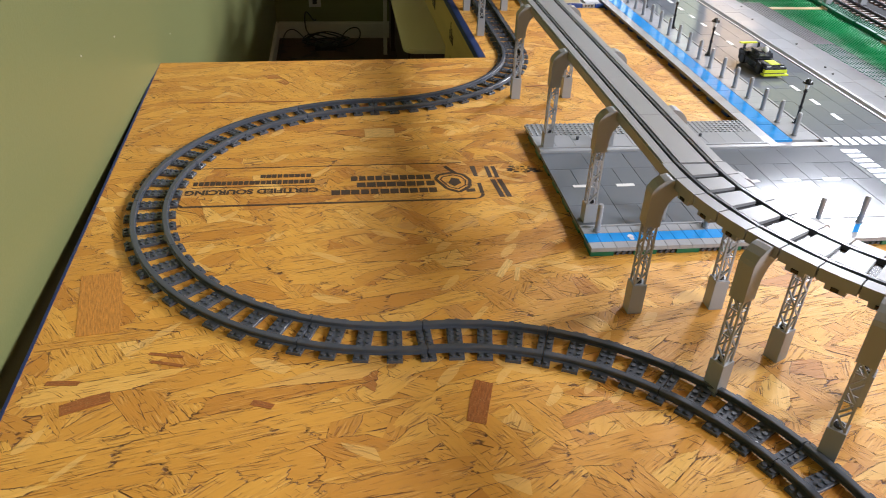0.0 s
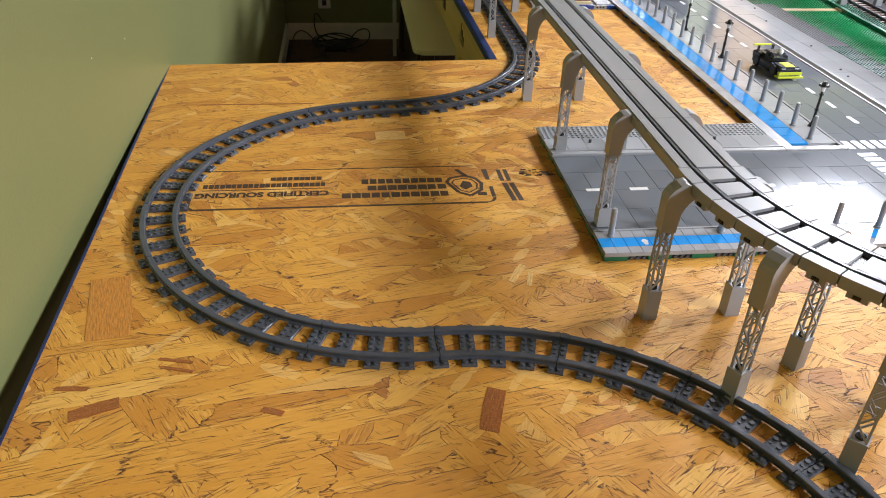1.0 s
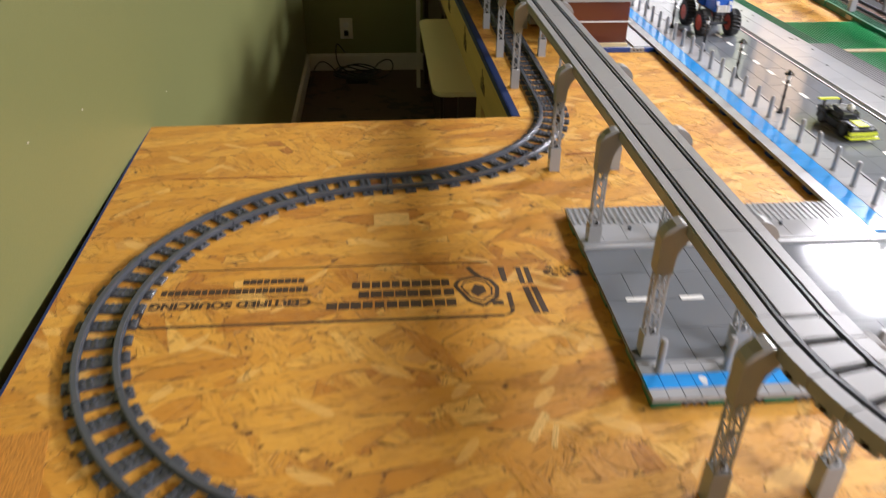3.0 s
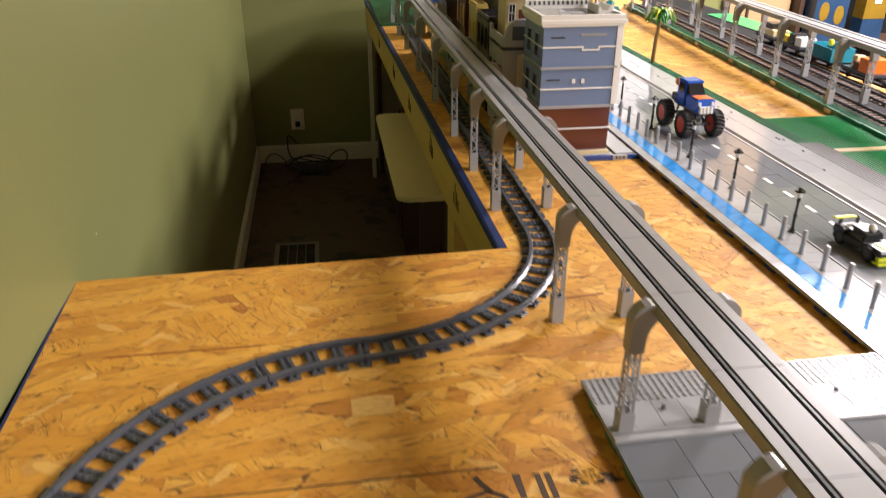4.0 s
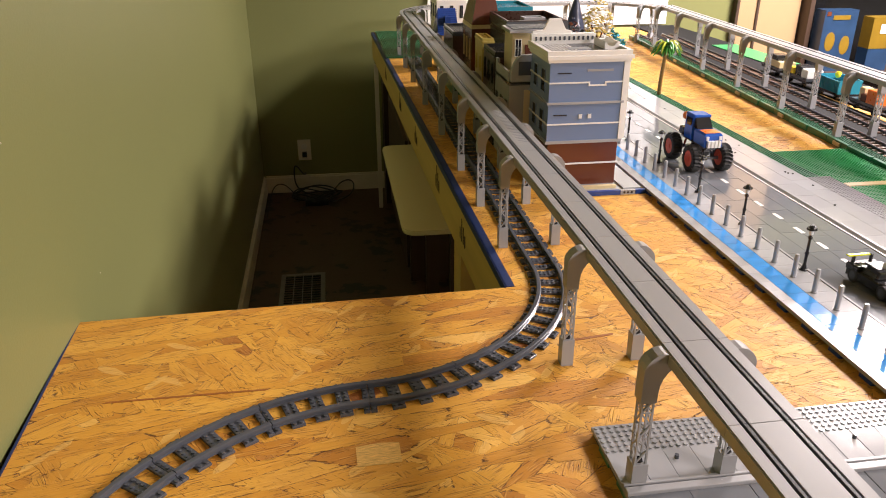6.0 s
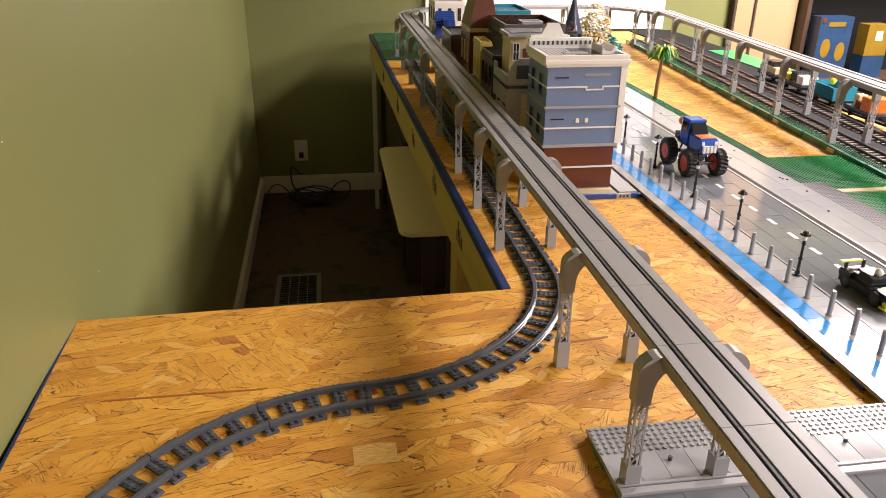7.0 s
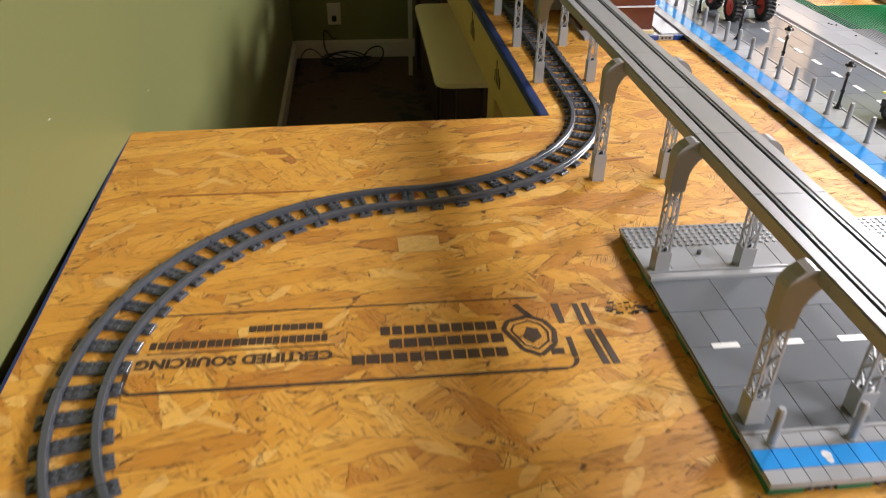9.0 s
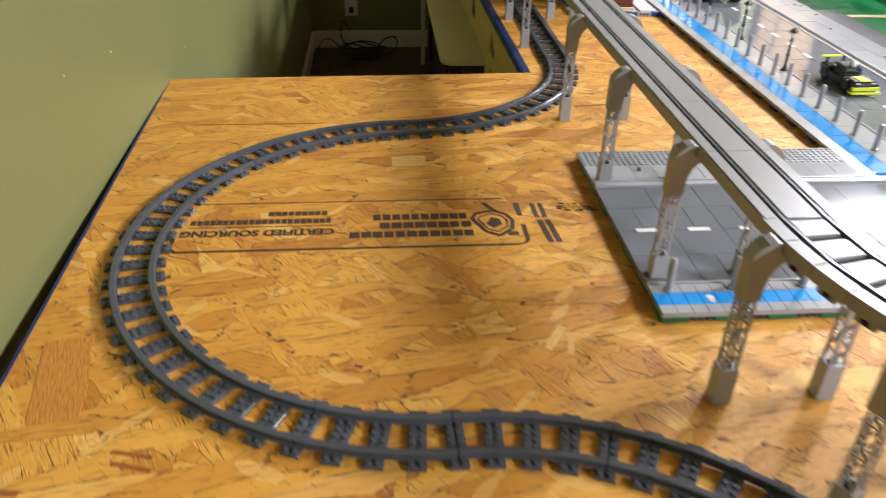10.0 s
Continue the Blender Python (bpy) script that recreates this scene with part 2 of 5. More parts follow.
CLEAR = plastic("clear_plastic", (0.75, 0.76, 0.78), 0.08, 0.05)
CARD = painted("brown_cardboard", (0.36, 0.235, 0.12), 0.7, 0.12, 4.0)
# both box prints are darkened to carry the shade inside the rack
BOXBLUE = painted("printed_blue_card", (0.015, 0.042, 0.095), 0.3, 0.45, 12.0)
BOXYELLOW = painted("printed_yellow_card", (0.19, 0.112, 0.010), 0.4, 0.35, 14.0)
CABLE = painted("black_cable_rubber", (0.008, 0.008, 0.009), 0.5, 0.1)
STEEL = painted("vent_metal", (0.16, 0.15, 0.14), 0.45, 0.3, 30.0)


# ---- mesh helpers ----
class Geo:
    """Collects vertices and faces for one mesh."""

    def __init__(self):
        self.v, self.f, self.s = [], [], []

    def add(self, verts, faces, smooth=False, m=None):
        n = len(self.v)
        self.v += [tuple(m @ Vector(p)) for p in verts] if m else [tuple(p) for p in verts]
        for f in faces:
            self.f.append([i + n for i in f])
            self.s.append(smooth)
        return self

    def box(self, x0, x1, y0, y1, z0, z1, m=None, c=0.0):
        """A box; c cuts the upper edges by that chamfer."""
        if c:
            v = [(x0, y0, z0), (x1, y0, z0), (x1, y1, z0), (x0, y1, z0), (x0, y0, z1 - c), (x1, y0, z1 - c), (x1, y1, z1 - c), (x0, y1, z1 - c),
                 (x0 + c, y0 + c, z1), (x1 - c, y0 + c, z1), (x1 - c, y1 - c, z1), (x0 + c, y1 - c, z1)]
            f = [(3, 2, 1, 0), (0, 1, 5, 4), (1, 2, 6, 5), (2, 3, 7, 6), (3, 0, 4, 7), (4, 5, 9, 8), (5, 6, 10, 9), (6, 7, 11, 10), (7, 4, 8, 11), (8, 9, 10, 11)]
        else:
            v = [(x0, y0, z0), (x1, y0, z0), (x1, y1, z0), (x0, y1, z0), (x0, y0, z1), (x1, y0, z1), (x1, y1, z1), (x0, y1, z1)]
            f = [(3, 2, 1, 0), (0, 1, 5, 4), (1, 2, 6, 5), (2, 3, 7, 6), (3, 0, 4, 7), (4, 5, 6, 7)]
        return self.add(v, f, False, m)

    def cyl(self, x, y, z0, z1, r0, r1=None, n=12, m=None):
        r1 = r0 if r1 is None else r1
        ring = [(math.cos(2 * math.pi * i / n), math.sin(2 * math.pi * i / n)) for i in range(n)]
        v = [(x + r0 * a, y + r0 * b, z0) for a, b in ring] + [(x + r1 * a, y + r1 * b, z1) for a, b in ring]
        self.add(v, [(i, (i + 1) % n, n + (i + 1) % n, n + i) for i in range(n)], True, m)
        return self.add(v, [tuple(range(n - 1, -1, -1)), tuple(range(n, 2 * n))], False, m)

    def bar(self, a, b, w, d=None):
        """A square bar from a to b."""
        a, b, d = Vector(a), Vector(b), d or w
        ax = (b - a).normalized()
        side = ax.cross(Vector((0, 0, 1)) if abs(ax.z) < 0.95 else Vector((0, 1, 0))).normalized()
        up = side.cross(ax)
        v = [p + side * sx * w / 2 + up * sy * d / 2 for p in (a, b) for sx, sy in ((-1, -1), (1, -1), (1, 1), (-1, 1))]
        return self.add(v, [(3, 2, 1, 0), (4, 5, 6, 7), (0, 1, 5, 4), (1, 2, 6, 5), (2, 3, 7, 6), (3, 0, 4, 7)])

    def prism(self, pts, y0, y1, m=None):
        """A polygon in x and z, drawn out along y."""
        n = len(pts)
        v = [(x, y0, z) for x, z in pts] + [(x, y1, z) for x, z in pts]
        return self.add(v, [tuple(range(n)), tuple(range(2 * n - 1, n - 1, -1))] + [((i + 1) % n, i, n + i, n + (i + 1) % n) for i in range(n)], False, m)

    def slab(self, pts, z0, z1, m=None):
        """A polygon in x and y, drawn out along z."""
        n = len(pts)
        v = [(x, y, z0) for x, y in pts] + [(x, y, z1) for x, y in pts]
        return self.add(v, [tuple(range(n - 1, -1, -1)), tuple(range(n, 2 * n))] + [(i, (i + 1) % n, n + (i + 1) % n, n + i) for i in range(n)], False, m)

    def ball(self, x, y, z, r, n=10, k=6, sz=1.0):
        v, f = [], []
        for i in range(k + 1):
            a = math.pi * i / k
            for j in range(n):
                t = 2 * math.pi * j / n
                v.append((x + r * math.sin(a) * math.cos(t), y + r * math.sin(a) * math.sin(t), z + sz * r * math.cos(a)))
        for i in range(k):
            for j in range(n):
                f.append((i * n + j, (i + 1) * n + j, (i + 1) * n + (j + 1) % n, i * n + (j + 1) % n))
        return self.add(v, f, True)

    def mesh(self, name, mat):
        me = bpy.data.meshes.new(name)
        me.from_pydata(self.v, [], self.f)
        me.polygons.foreach_set("use_smooth", self.s)
        me.materials.append(mat)
        bm = bmesh.new()
        bm.from_mesh(me)
        bmesh.ops.recalc_face_normals(bm, faces=bm.faces)
        bm.to_mesh(me)
        bm.free()
        me.update()
        return me


def part(name, geo, mat, parent=None, label="", m=None):
    me = geo if isinstance(geo, bpy.types.Mesh) else geo.mesh(name, mat)
    ob = new(name, me)
    if parent:
        ob.parent = parent
    if m is not None:
        ob.matrix_basis = m
    if label:
        ob["label"] = label
    return ob


def thing(name, label, category, m=None, group="", kind=""):
    ob = new(name)
    if m is not None:
        ob.matrix_basis = m
    return tagged(ob, label, category, group, kind)


def setting(name, geo, mat, label, category):
    return tagged(part(name, geo, mat), label, category, "", "structure")


# ---- room ----
FZ, CZ, FARY = -0.87, 1.72, 4.52
WX = -0.278
setting("floor", Geo().box(WX - 0.2, 7.1, -4.6, FARY + 0.1, FZ - 0.05, FZ), FLOOR, "brown mottled vinyl floor in the shade under the table", "floor")
setting("ceiling", Geo().box(WX - 0.2, 7.1, -4.6, FARY + 0.1, CZ, CZ + 0.05), CEIL, "plain off-white ceiling of the room", "ceiling")
setting("wall_west", Geo().slab([(WX - 0.2, -4.6), (-0.213, -4.6), (-0.298, FARY), (WX - 0.2, FARY)], FZ, CZ), WALL, "olive green painted wall with small scuffs", "wall")
setting("wall_north", Geo().box(WX - 0.2, 7.1, FARY, FARY + 0.1, FZ, CZ), WALL, "olive green painted wall behind the layout", "wall")
# east and south walls are unseen; their distance keeps bounced light low
setting("wall_east", Geo().box(7.0, 7.1, -4.5, FARY, FZ, CZ), WALL, "olive green painted wall beyond the layout", "wall")
setting("wall_south", Geo().box(-0.21, 7.1, -4.6, -4.5, FZ, CZ), WALL, "olive green painted wall closing the room", "wall")
bb = Geo()
for t_, za, zb in ((0.014, 0, 0.085), (0.008, 0.085, 0.095)):
    bb.slab([(-0.2642, 1.0), (-0.2642 + t_, 1.0), (-0.298 + t_, FARY), (-0.298, FARY)], FZ + za, FZ + zb)
setting("baseboard", bb, WHITE_TRIM, "dusty white painted baseboard along the wall", "baseboard")
bb = Geo().box(-0.284, 0.9, FARY - 0.014, FARY, FZ, FZ + 0.085).box(-0.284, 0.9, FARY - 0.008, FARY, FZ + 0.085, FZ + 0.095)
setting("baseboard", bb, WHITE_TRIM, "dusty white painted baseboard along the wall", "baseboard")
# fixtures stay out of view; the third only goes with the added fill light
for lx, ly, *_ in LAMPS:
    lamp = thing("ceiling_lamp", "unseen round white ceiling lamp, switched on", "lamp", pose(lx, ly, CZ), "ceiling lamps")
    part("canopy", Geo().cyl(0, 0, -0.04, 0, 0.2, 0.22, 24), WHITE_TRIM, lamp)

# wall outlet
outlet = thing("wall_outlet", "white double wall outlet with a plug in it", "outlet", pose(-0.066, FARY, -0.632))
part("plate", Geo().prism([(-0.035, -0.057), (0.035, -0.057), (0.035, 0.057), (-0.035, 0.057)], -0.006, 0), WHITE_TRIM, outlet)
for dz in (-0.02, 0.02):
    part("socket", Geo().cyl(0, 0, 0, 0.003, 0.016, n=16, m=pose(0, -0.006, dz, 90)), CEIL, outlet)
part("plug", Geo().box(-0.012, 0.012, -0.035, -0.009, -0.033, -0.008), CABLE, outlet, "black plug")


def tube(name, pts, r, mat, parent=None):
    cu = bpy.data.curves.new(name, "CURVE")
    cu.dimensions, cu.bevel_depth, cu.bevel_resolution, cu.resolution_u = "3D", r, 2, 6
    sp = cu.splines.new("NURBS")
    sp.points.add(len(pts) - 1)
    for p, q in zip(sp.points, pts):
        p.co = (*q, 1)
    sp.use_endpoint_u, sp.order_u = True, 4
    tmp = bpy.data.objects.new(name, cu)
    me = bpy.data.meshes.new_from_object(tmp)
    bpy.data.objects.remove(tmp)
    me.materials.clear()
    me.materials.append(mat)
    for p in me.polygons:
        p.use_smooth = True
    return part(name, me, mat, parent)


rng = random.Random(4)
cab = thing("power_cable", "tangled black power cable lying on the floor", "cable", pose(0.0, 4.32, FZ))
pts = [(-0.066, 0.16, 0.12), (-0.07, 0.12, 0.1), (-0.12, 0.1, 0.22), (-0.13, 0.12, 0.12), (-0.12, 0.1, 0.02)]
for i in range(34):
    a = 0.75 * i
    r = 0.06 + 0.07 * rng.random()
    pts.append((r * 1.3 * math.cos(a) - 0.01, 0.02 + 0.8 * r * math.sin(a), 0.01 + 0.07 * rng.random()))
pts += [(0.1, 0.05, 0.09), (0.19, 0.08, 0.11), (0.2, 0.03, 0.03), (0.1, -0.04, 0.008), (-0.05, -0.02, 0.008)]
tube("cord", pts, 0.0038, CABLE, cab)
tube("cord", [(-0.14, 0.1, 0.03), (-0.18, 0.13, 0.075), (-0.24, 0.15, 0.07), (-0.262, 0.13, 0.02), (-0.262, -0.2, 0.006)], 0.003, CABLE, cab)
part("adapter", Geo().box(-0.07, 0.05, -0.05, 0.02, 0.0, 0.035, c=0.006), CABLE, cab, "black power adapter")

vent = thing("floor_vent", "metal floor register with dark slots", "vent", pose(-0.062, 3.29, FZ) @ Matrix.Diagonal((1.08, 1.08, 1, 1)))
vf = Geo().box(-0.085, -0.068, -0.14, 0.13, 0, 0.006).box(0.068, 0.085, -0.14, 0.13, 0, 0.006).box(-0.068, 0.068, 0.113, 0.13, 0, 0.006).box(-0.068, 0.068, -0.14, -0.123, 0, 0.006)
part("frame", vf, STEEL, vent)
slat = Geo().box(-0.068, 0.068, -0.002, 0.002, 0.0005, 0.004).mesh("slat", DARK)
for i in range(12):
    part("slat", slat, DARK, vent, m=pose(0, -0.11 + 0.0195 * i, 0))
rib = Geo().box(-0.0015, 0.0015, -0.123, 0.113, 0.002, 0.0048).mesh("rib", STEEL)
for x in (-0.034, 0.0, 0.034):
    part("rib", rib, STEEL, vent, m=pose(x, 0, 0))

# ---- table ----
EX = 0.368  # edge of the far leg of the table, at its inner corner
ENDY = 4.40


def edge_x(y):
    """The long edge runs slightly towards the wall."""
    return EX - 0.0165 * (y - 1.512)


def edge_strip(d0, d1, y0, y1, z0, z1):
    """A strip along the table's long edge, from d0 to d1 inside it."""
    return Geo().slab([(edge_x(y0) + d0, y0), (edge_x(y0) + d1, y0), (edge_x(y1) + d1, y1), (edge_x(y1) + d0, y1)], z0, z1)


table = thing("layout_table", "L-shaped strand board table with blue edges and pine frame", "table")
TX0 = -0.262
top = Geo().slab([(-0.157, -1.2), (1.93, -1.2), (1.93, ENDY), (edge_x(ENDY), ENDY), (EX, 1.512), (-0.270, 1.494)], -0.012, 0.0)
part("tabletop", top, OSB, table, "bare strand board top with a black ink stamp")
tape = edge_strip(-0.002, 0.013, 1.513, ENDY, 0.0, 0.0012)
tape.add(*[(q.v, q.f) for q in (edge_strip(-0.003, -0.0001, 1.513, ENDY, -0.014, 0.0012),)][0])
part("edge_tape", tape, BLUETAPE, table, "dark blue painted edge")
lt = Geo()
for i in range(9):
    ya, yb = -1.2 + 2.694 * i / 9, -1.2 + 2.694 * (i + 1) / 9
    xa, xb = (-0.157 - 0.113 * (y + 1.2) / 2.694 for y in (ya, yb))
    lt.slab([(xa - 0.003, ya), (xa, ya), (xb, yb), (xb - 0.003, yb)], -0.03, 0.0008)
part("edge_tape", lt, BLUETAPE, table, "dark blue painted edge")
part("fascia", edge_strip(0, 0.036, 1.505, ENDY, -0.122, -0.012), PINE, table, "yellow pine rail with dark printing")
part("fascia", Geo().box(TX0 + 0.05, EX, 1.44, 1.476, -0.1, -0.012), PINE, table)
for y, back in ((1.93, 0.004), (3.9, 0.12)):
    part("leg", Geo().box(edge_x(y) + back, edge_x(y) + back + 0.036, y, y + 0.088, FZ, -0.123 if back < 0.1 else -0.012), PINE, table)
    part("leg", Geo().box(1.75, 1.84, y, y + 0.088, FZ, -0.012), PINE, table)
part("brace", Geo().prism([(EX + 0.036, -0.1), (EX + 0.07, -0.1), (EX + 0.07, -0.7), (EX + 0.036, -0.7)], 2.02, 2.1), PINE, table)
mark = Geo()
for y, h in ((1.86, 0.05), (2.2, 0.06), (2.62, 0.05), (3.05, 0.06), (3.6, 0.05)):
    for i in range(4):
        mark.box(edge_x(y + 0.06) - 0.0006, edge_x(y) + 0.001, y + 0.018 * i, y + 0.018 * i + 0.006, -0.085, -0.085 + h * (0.5 + 0.5 * ((i * 7) % 3) / 2))
tagged(part("printing", mark, INK, table), kind="stuff")

# cream shelf below the table, dark cabinet under it
shelf = thing("bench_board", "cream rounded board standing out under the table", "shelf", pose(0.285, 2.41, -0.285))
rp = []
for cx, cy, a0 in ((0.36, 0.04, -90), (0.36, 0.83, 0), (0.04, 0.83, 90), (0.04, 0.04, 180)):
    rp += [(cx + 0.04 * math.cos(radians(a0 + 15 * i)), cy + 0.04 * math.sin(radians(a0 + 15 * i))) for i in range(7)]
part("board", Geo().slab(rp, 0, 0.015), SHELF, shelf)
part("lip", Geo().slab([(0.2 + (x - 0.2) * 1.008, 0.435 + (y - 0.435) * 1.004) for x, y in rp], 0.003, 0.011), SHELF, shelf)
part("leg", Geo().box(0.15, 0.2, 0.1, 0.14, FZ + 0.285, 0), DARKWOOD, shelf)
part("leg", Geo().box(0.15, 0.2, 0.72, 0.76, FZ + 0.285, 0), DARKWOOD, shelf)
cabinet = thing("storage_cabinet", "dark brown cabinet standing under the table", "cabinet", pose(0.36, 3.3, FZ))
part("body", Geo().box(0.03, 0.5, 0, 1.1, 0, 0.62), DARKWOOD, cabinet)
part("side_panel", Geo().box(0.0, 0.03, 0.95, 1.1, 0, 0.64), DARKWOOD, cabinet)
part("door", Geo().box(0.018, 0.03, 0.03, 0.9, 0.05, 0.6), DARKWOOD, cabinet)
white_leg = thing("white_post", "thin white post under the table by the wall", "post", pose(0.325, 4.2, FZ))
part("shaft", Geo().box(-0.01, 0.01, -0.01, 0.01, 0, 0.745), WHITE_TRIM, white_leg)

for y, z in ((1.05, 0.16), (1.22, 0.135), (1.62, 0.02), (1.38, 0.3), (2.4, -0.05)):
    nail = thing("wall_nail", "tiny pale nail hole mark on the green wall", "nail", pose(-0.2135 - 0.0093 * (y + 4.6), y, z, 0, 90, 0), "wall nails")
    part("head", Geo().cyl(0, 0, 0, 0.0015, 0.0016, 0.001, 8), WHITE_TRIM if z > 0 else CABLE, nail)

# ---- strands and ink on the table ----
def strand(x, y, lx, ly, rz, mat, label):
    g = Geo().slab([(-lx / 2, -ly / 2), (lx * 0.46, -ly * 0.55), (lx / 2, ly * 0.4), (lx * 0.1, ly * 0.5), (-lx * 0.47, ly * 0.46)], -0.002, 0.0004)
    part("strand", g, mat, table, label, pose(x, y, 0, 0, 0, rz))


for x, y, lx, ly, rz, mat in ((0.201, 0.515, 0.058, 0.019, 74, FLAKE_RED), (-0.186, 0.702, 0.118, 0.044, -77, FLAKE_TAN), (-0.101, 0.607, 0.036, 0.004, -13, FLAKE_RED), (-0.098, 0.594, 0.035, 0.004, -16, FLAKE_RED), (-0.19, 0.574, 0.032, 0.006, -4, FLAKE_RED),
                              (-0.162, 0.545, 0.045, 0.015, 22, FLAKE_RED), (0.225, 1.328, 0.085, 0.022, 8, FLAKE_TAN), (0.41, 1.196, 0.05, 0.015, -12, FLAKE_TAN),
                              (0.36, 1.34, 0.05, 0.01, 6, FLAKE_RED), (-0.085, 1.282, 0.2, 0.0035, 0, FLAKE_RED), (0.455, 1.345, 0.06, 0.005, 8, FLAKE_RED),
                              (0.268, 0.735, 0.042, 0.009, 60, FLAKE_PALE), (0.281, 0.722, 0.03, 0.006, 75, FLAKE_PALE), (0.14, 1.14, 0.05, 0.035, 4, FLAKE_PALE),
                              (0.62, 1.62, 0.06, 0.02, 30, FLAKE_PALE), (0.66, 1.58, 0.05, 0.016, 20, FLAKE_PALE), (1.28, 2.35, 0.12, 0.03, 15, FLAKE_PALE),
                              (-0.001, 0.529, 0.022, 0.007, -20, FLAKE_RED), (0.3, 0.49, 0.06, 0.014, 20, FLAKE_TAN), (0.13, 1.255, 0.04, 0.02, 30, FLAKE_RED)):
    strand(x, y, lx, ly, rz, mat, "reddish brown wood strand" if mat is FLAKE_RED else "pale wood strand" if mat is FLAKE_PALE else "honey brown wood strand")

stamp = thing("ink_stamp", "faded black ink stamp printed on the board, upside down", "stamp")


def ink(name, g, label=""):
    tagged(part(name, g, INK, stamp, label), kind="stuff")


ZI = (-0.002, 0.0003)
g = Geo()
g.box(-0.125, 0.257, 1.0215, 1.0235, *ZI).box(-0.136, 0.262, 0.9075, 0.9115, *ZI)
g.box(-0.145, -0.1405, 0.918, 0.95, *ZI).slab([(-0.145, 0.918), (-0.1405, 0.918), (-0.134, 0.9115), (-0.136, 0.9075), (-0.141, 0.911)], *ZI)
g.box(0.271, 0.2765, 0.925, 0.955, *ZI)
for i in range(6):
    a, b = radians(-90 + 15 * i), radians(-75 + 15 * i)
    g.slab([(0.262 + 0.0095 * math.cos(a), 0.9235 + 0.0125 * math.sin(a)), (0.262 + 0.0145 * math.cos(a), 0.9235 + 0.0145 * math.sin(a)),
            (0.262 + 0.0145 * math.cos(b), 0.9235 + 0.0145 * math.sin(b)), (0.262 + 0.0095 * math.cos(b), 0.9235 + 0.0125 * math.sin(b))], *ZI)
ink("border", g, "thin printed border")


def bars(x0, x1, y, h, count, seed=1):
    """Lettering that stays plain: one upright bar for each letter."""
    r, g = random.Random(seed), Geo()
    w = (x1 - x0) / count
    for i in range(count):
        x = x0 + w * i
        g.box(x, x + w * (0.78 + 0.14 * r.random()), y - h / 2, y + h / 2, *ZI)
    return g


ink("print_bar", bars(-0.039, 0.034, 0.994, 0.010, 9, 2))
ink("print_bar", bars(-0.130, 0.040, 0.975, 0.011, 22, 3))
ink("print_bar", bars(0.090, 0.208, 0.9795, 0.0135, 10, 4))
ink("print_bar", bars(0.098, 0.212, 0.9595, 0.0135, 8, 5))
ink("print_bar", bars(0.062, 0.213, 0.9385, 0.0135, 11, 6))
ink("print_bar", Geo().box(-0.13, 0.046, 0.9625, 0.964, *ZI))
cu = bpy.data.curves.new("words", "FONT")
cu.body, cu.size, cu.align_x, cu.align_y, cu.offset = "CERTIFIED SOURCING", 0.0182, "CENTER", "CENTER", 0.0008
tmp = bpy.data.objects.new("words", cu)
me = bpy.data.meshes.new_from_object(tmp)
bpy.data.objects.remove(tmp)
me.materials.clear()
me.materials.append(INK)
part("lettering", me, INK, stamp, "words CERTIFIED SOURCING", pose(-0.047, 0.949, 0.0004, 0, 0, 180))
lg = Geo()


def outline(g, pts, w):
    for (xa, ya), (xb, yb) in zip(pts, pts[1:]):
        g.bar((xa, ya, -0.0005), (xb, yb, -0.0005), w, 0.0016)


# leaf-shaped emblem: an outer and an inner outline, a filled heart, a stem and a square
for k, w in ((1.0, 0.005), (0.72, 0.0022)):
    outline(lg, [(0.238 + k * dx, 0.962 + k * dy) for dx, dy in ((-0.026, 0.010), (-0.020, 0.022), (0.002, 0.029), (0.017, 0.020), (0.024, 0.004), (0.021, -0.016), (0.004, -0.032), (-0.012, -0.022), (-0.026, 0.010))], w)
lg.slab([(0.229, 0.958), (0.237, 0.948), (0.248, 0.957), (0.246, 0.970), (0.236, 0.974)], *ZI)
lg.box(0.252, 0.265, 0.930, 0.939, *ZI)
outline(lg, [(0.243, 0.990), (0.236, 1.001), (0.231, 1.012)], 0.006)
ink("emblem", lg, "leaf-shaped printed emblem")
sb = Geo()
sb.slab([(0.270, 0.977), (0.276, 0.977), (0.276, 1.01), (0.268, 1.01)], *ZI)
for x in (0.291, 0.301):
    sb.slab([(x, 0.972), (x + 0.006, 0.972), (x + 0.005, 1.008), (x - 0.001, 1.008)], *ZI)
    sb.slab([(x + 0.006, 0.912), (x + 0.013, 0.912), (x + 0.008, 0.965), (x + 0.001, 0.965)], *ZI)
ink("stroke", sb)
sm = Geo()
r = random.Random(9)
for i in range(46):
    x, y = 0.318 + 0.055 * r.random(), 0.985 + 0.02 * r.random()
    w = 0.002 + 0.006 * r.random()
    sm.box(x, x + w, y, y + w * 0.5, *ZI)
ink("smudge", sm, "smudged ink")


# ---- train track ----
R = 0.32


def rail_section(r, side):
    """Cross-section of a rail: half width and height pairs round it."""
    return [(-0.004, 0.0032), (0.004, 0.0032), (0.0018, 0.0042), (0.0018, 0.0068), (0.0034, 0.0074), (0.0034, 0.0094), (0.0024, 0.0100), (-0.0024, 0.0100), (-0.0034, 0.0094), (-0.0034, 0.0074), (-0.0018, 0.0068), (-0.0018, 0.0042)]


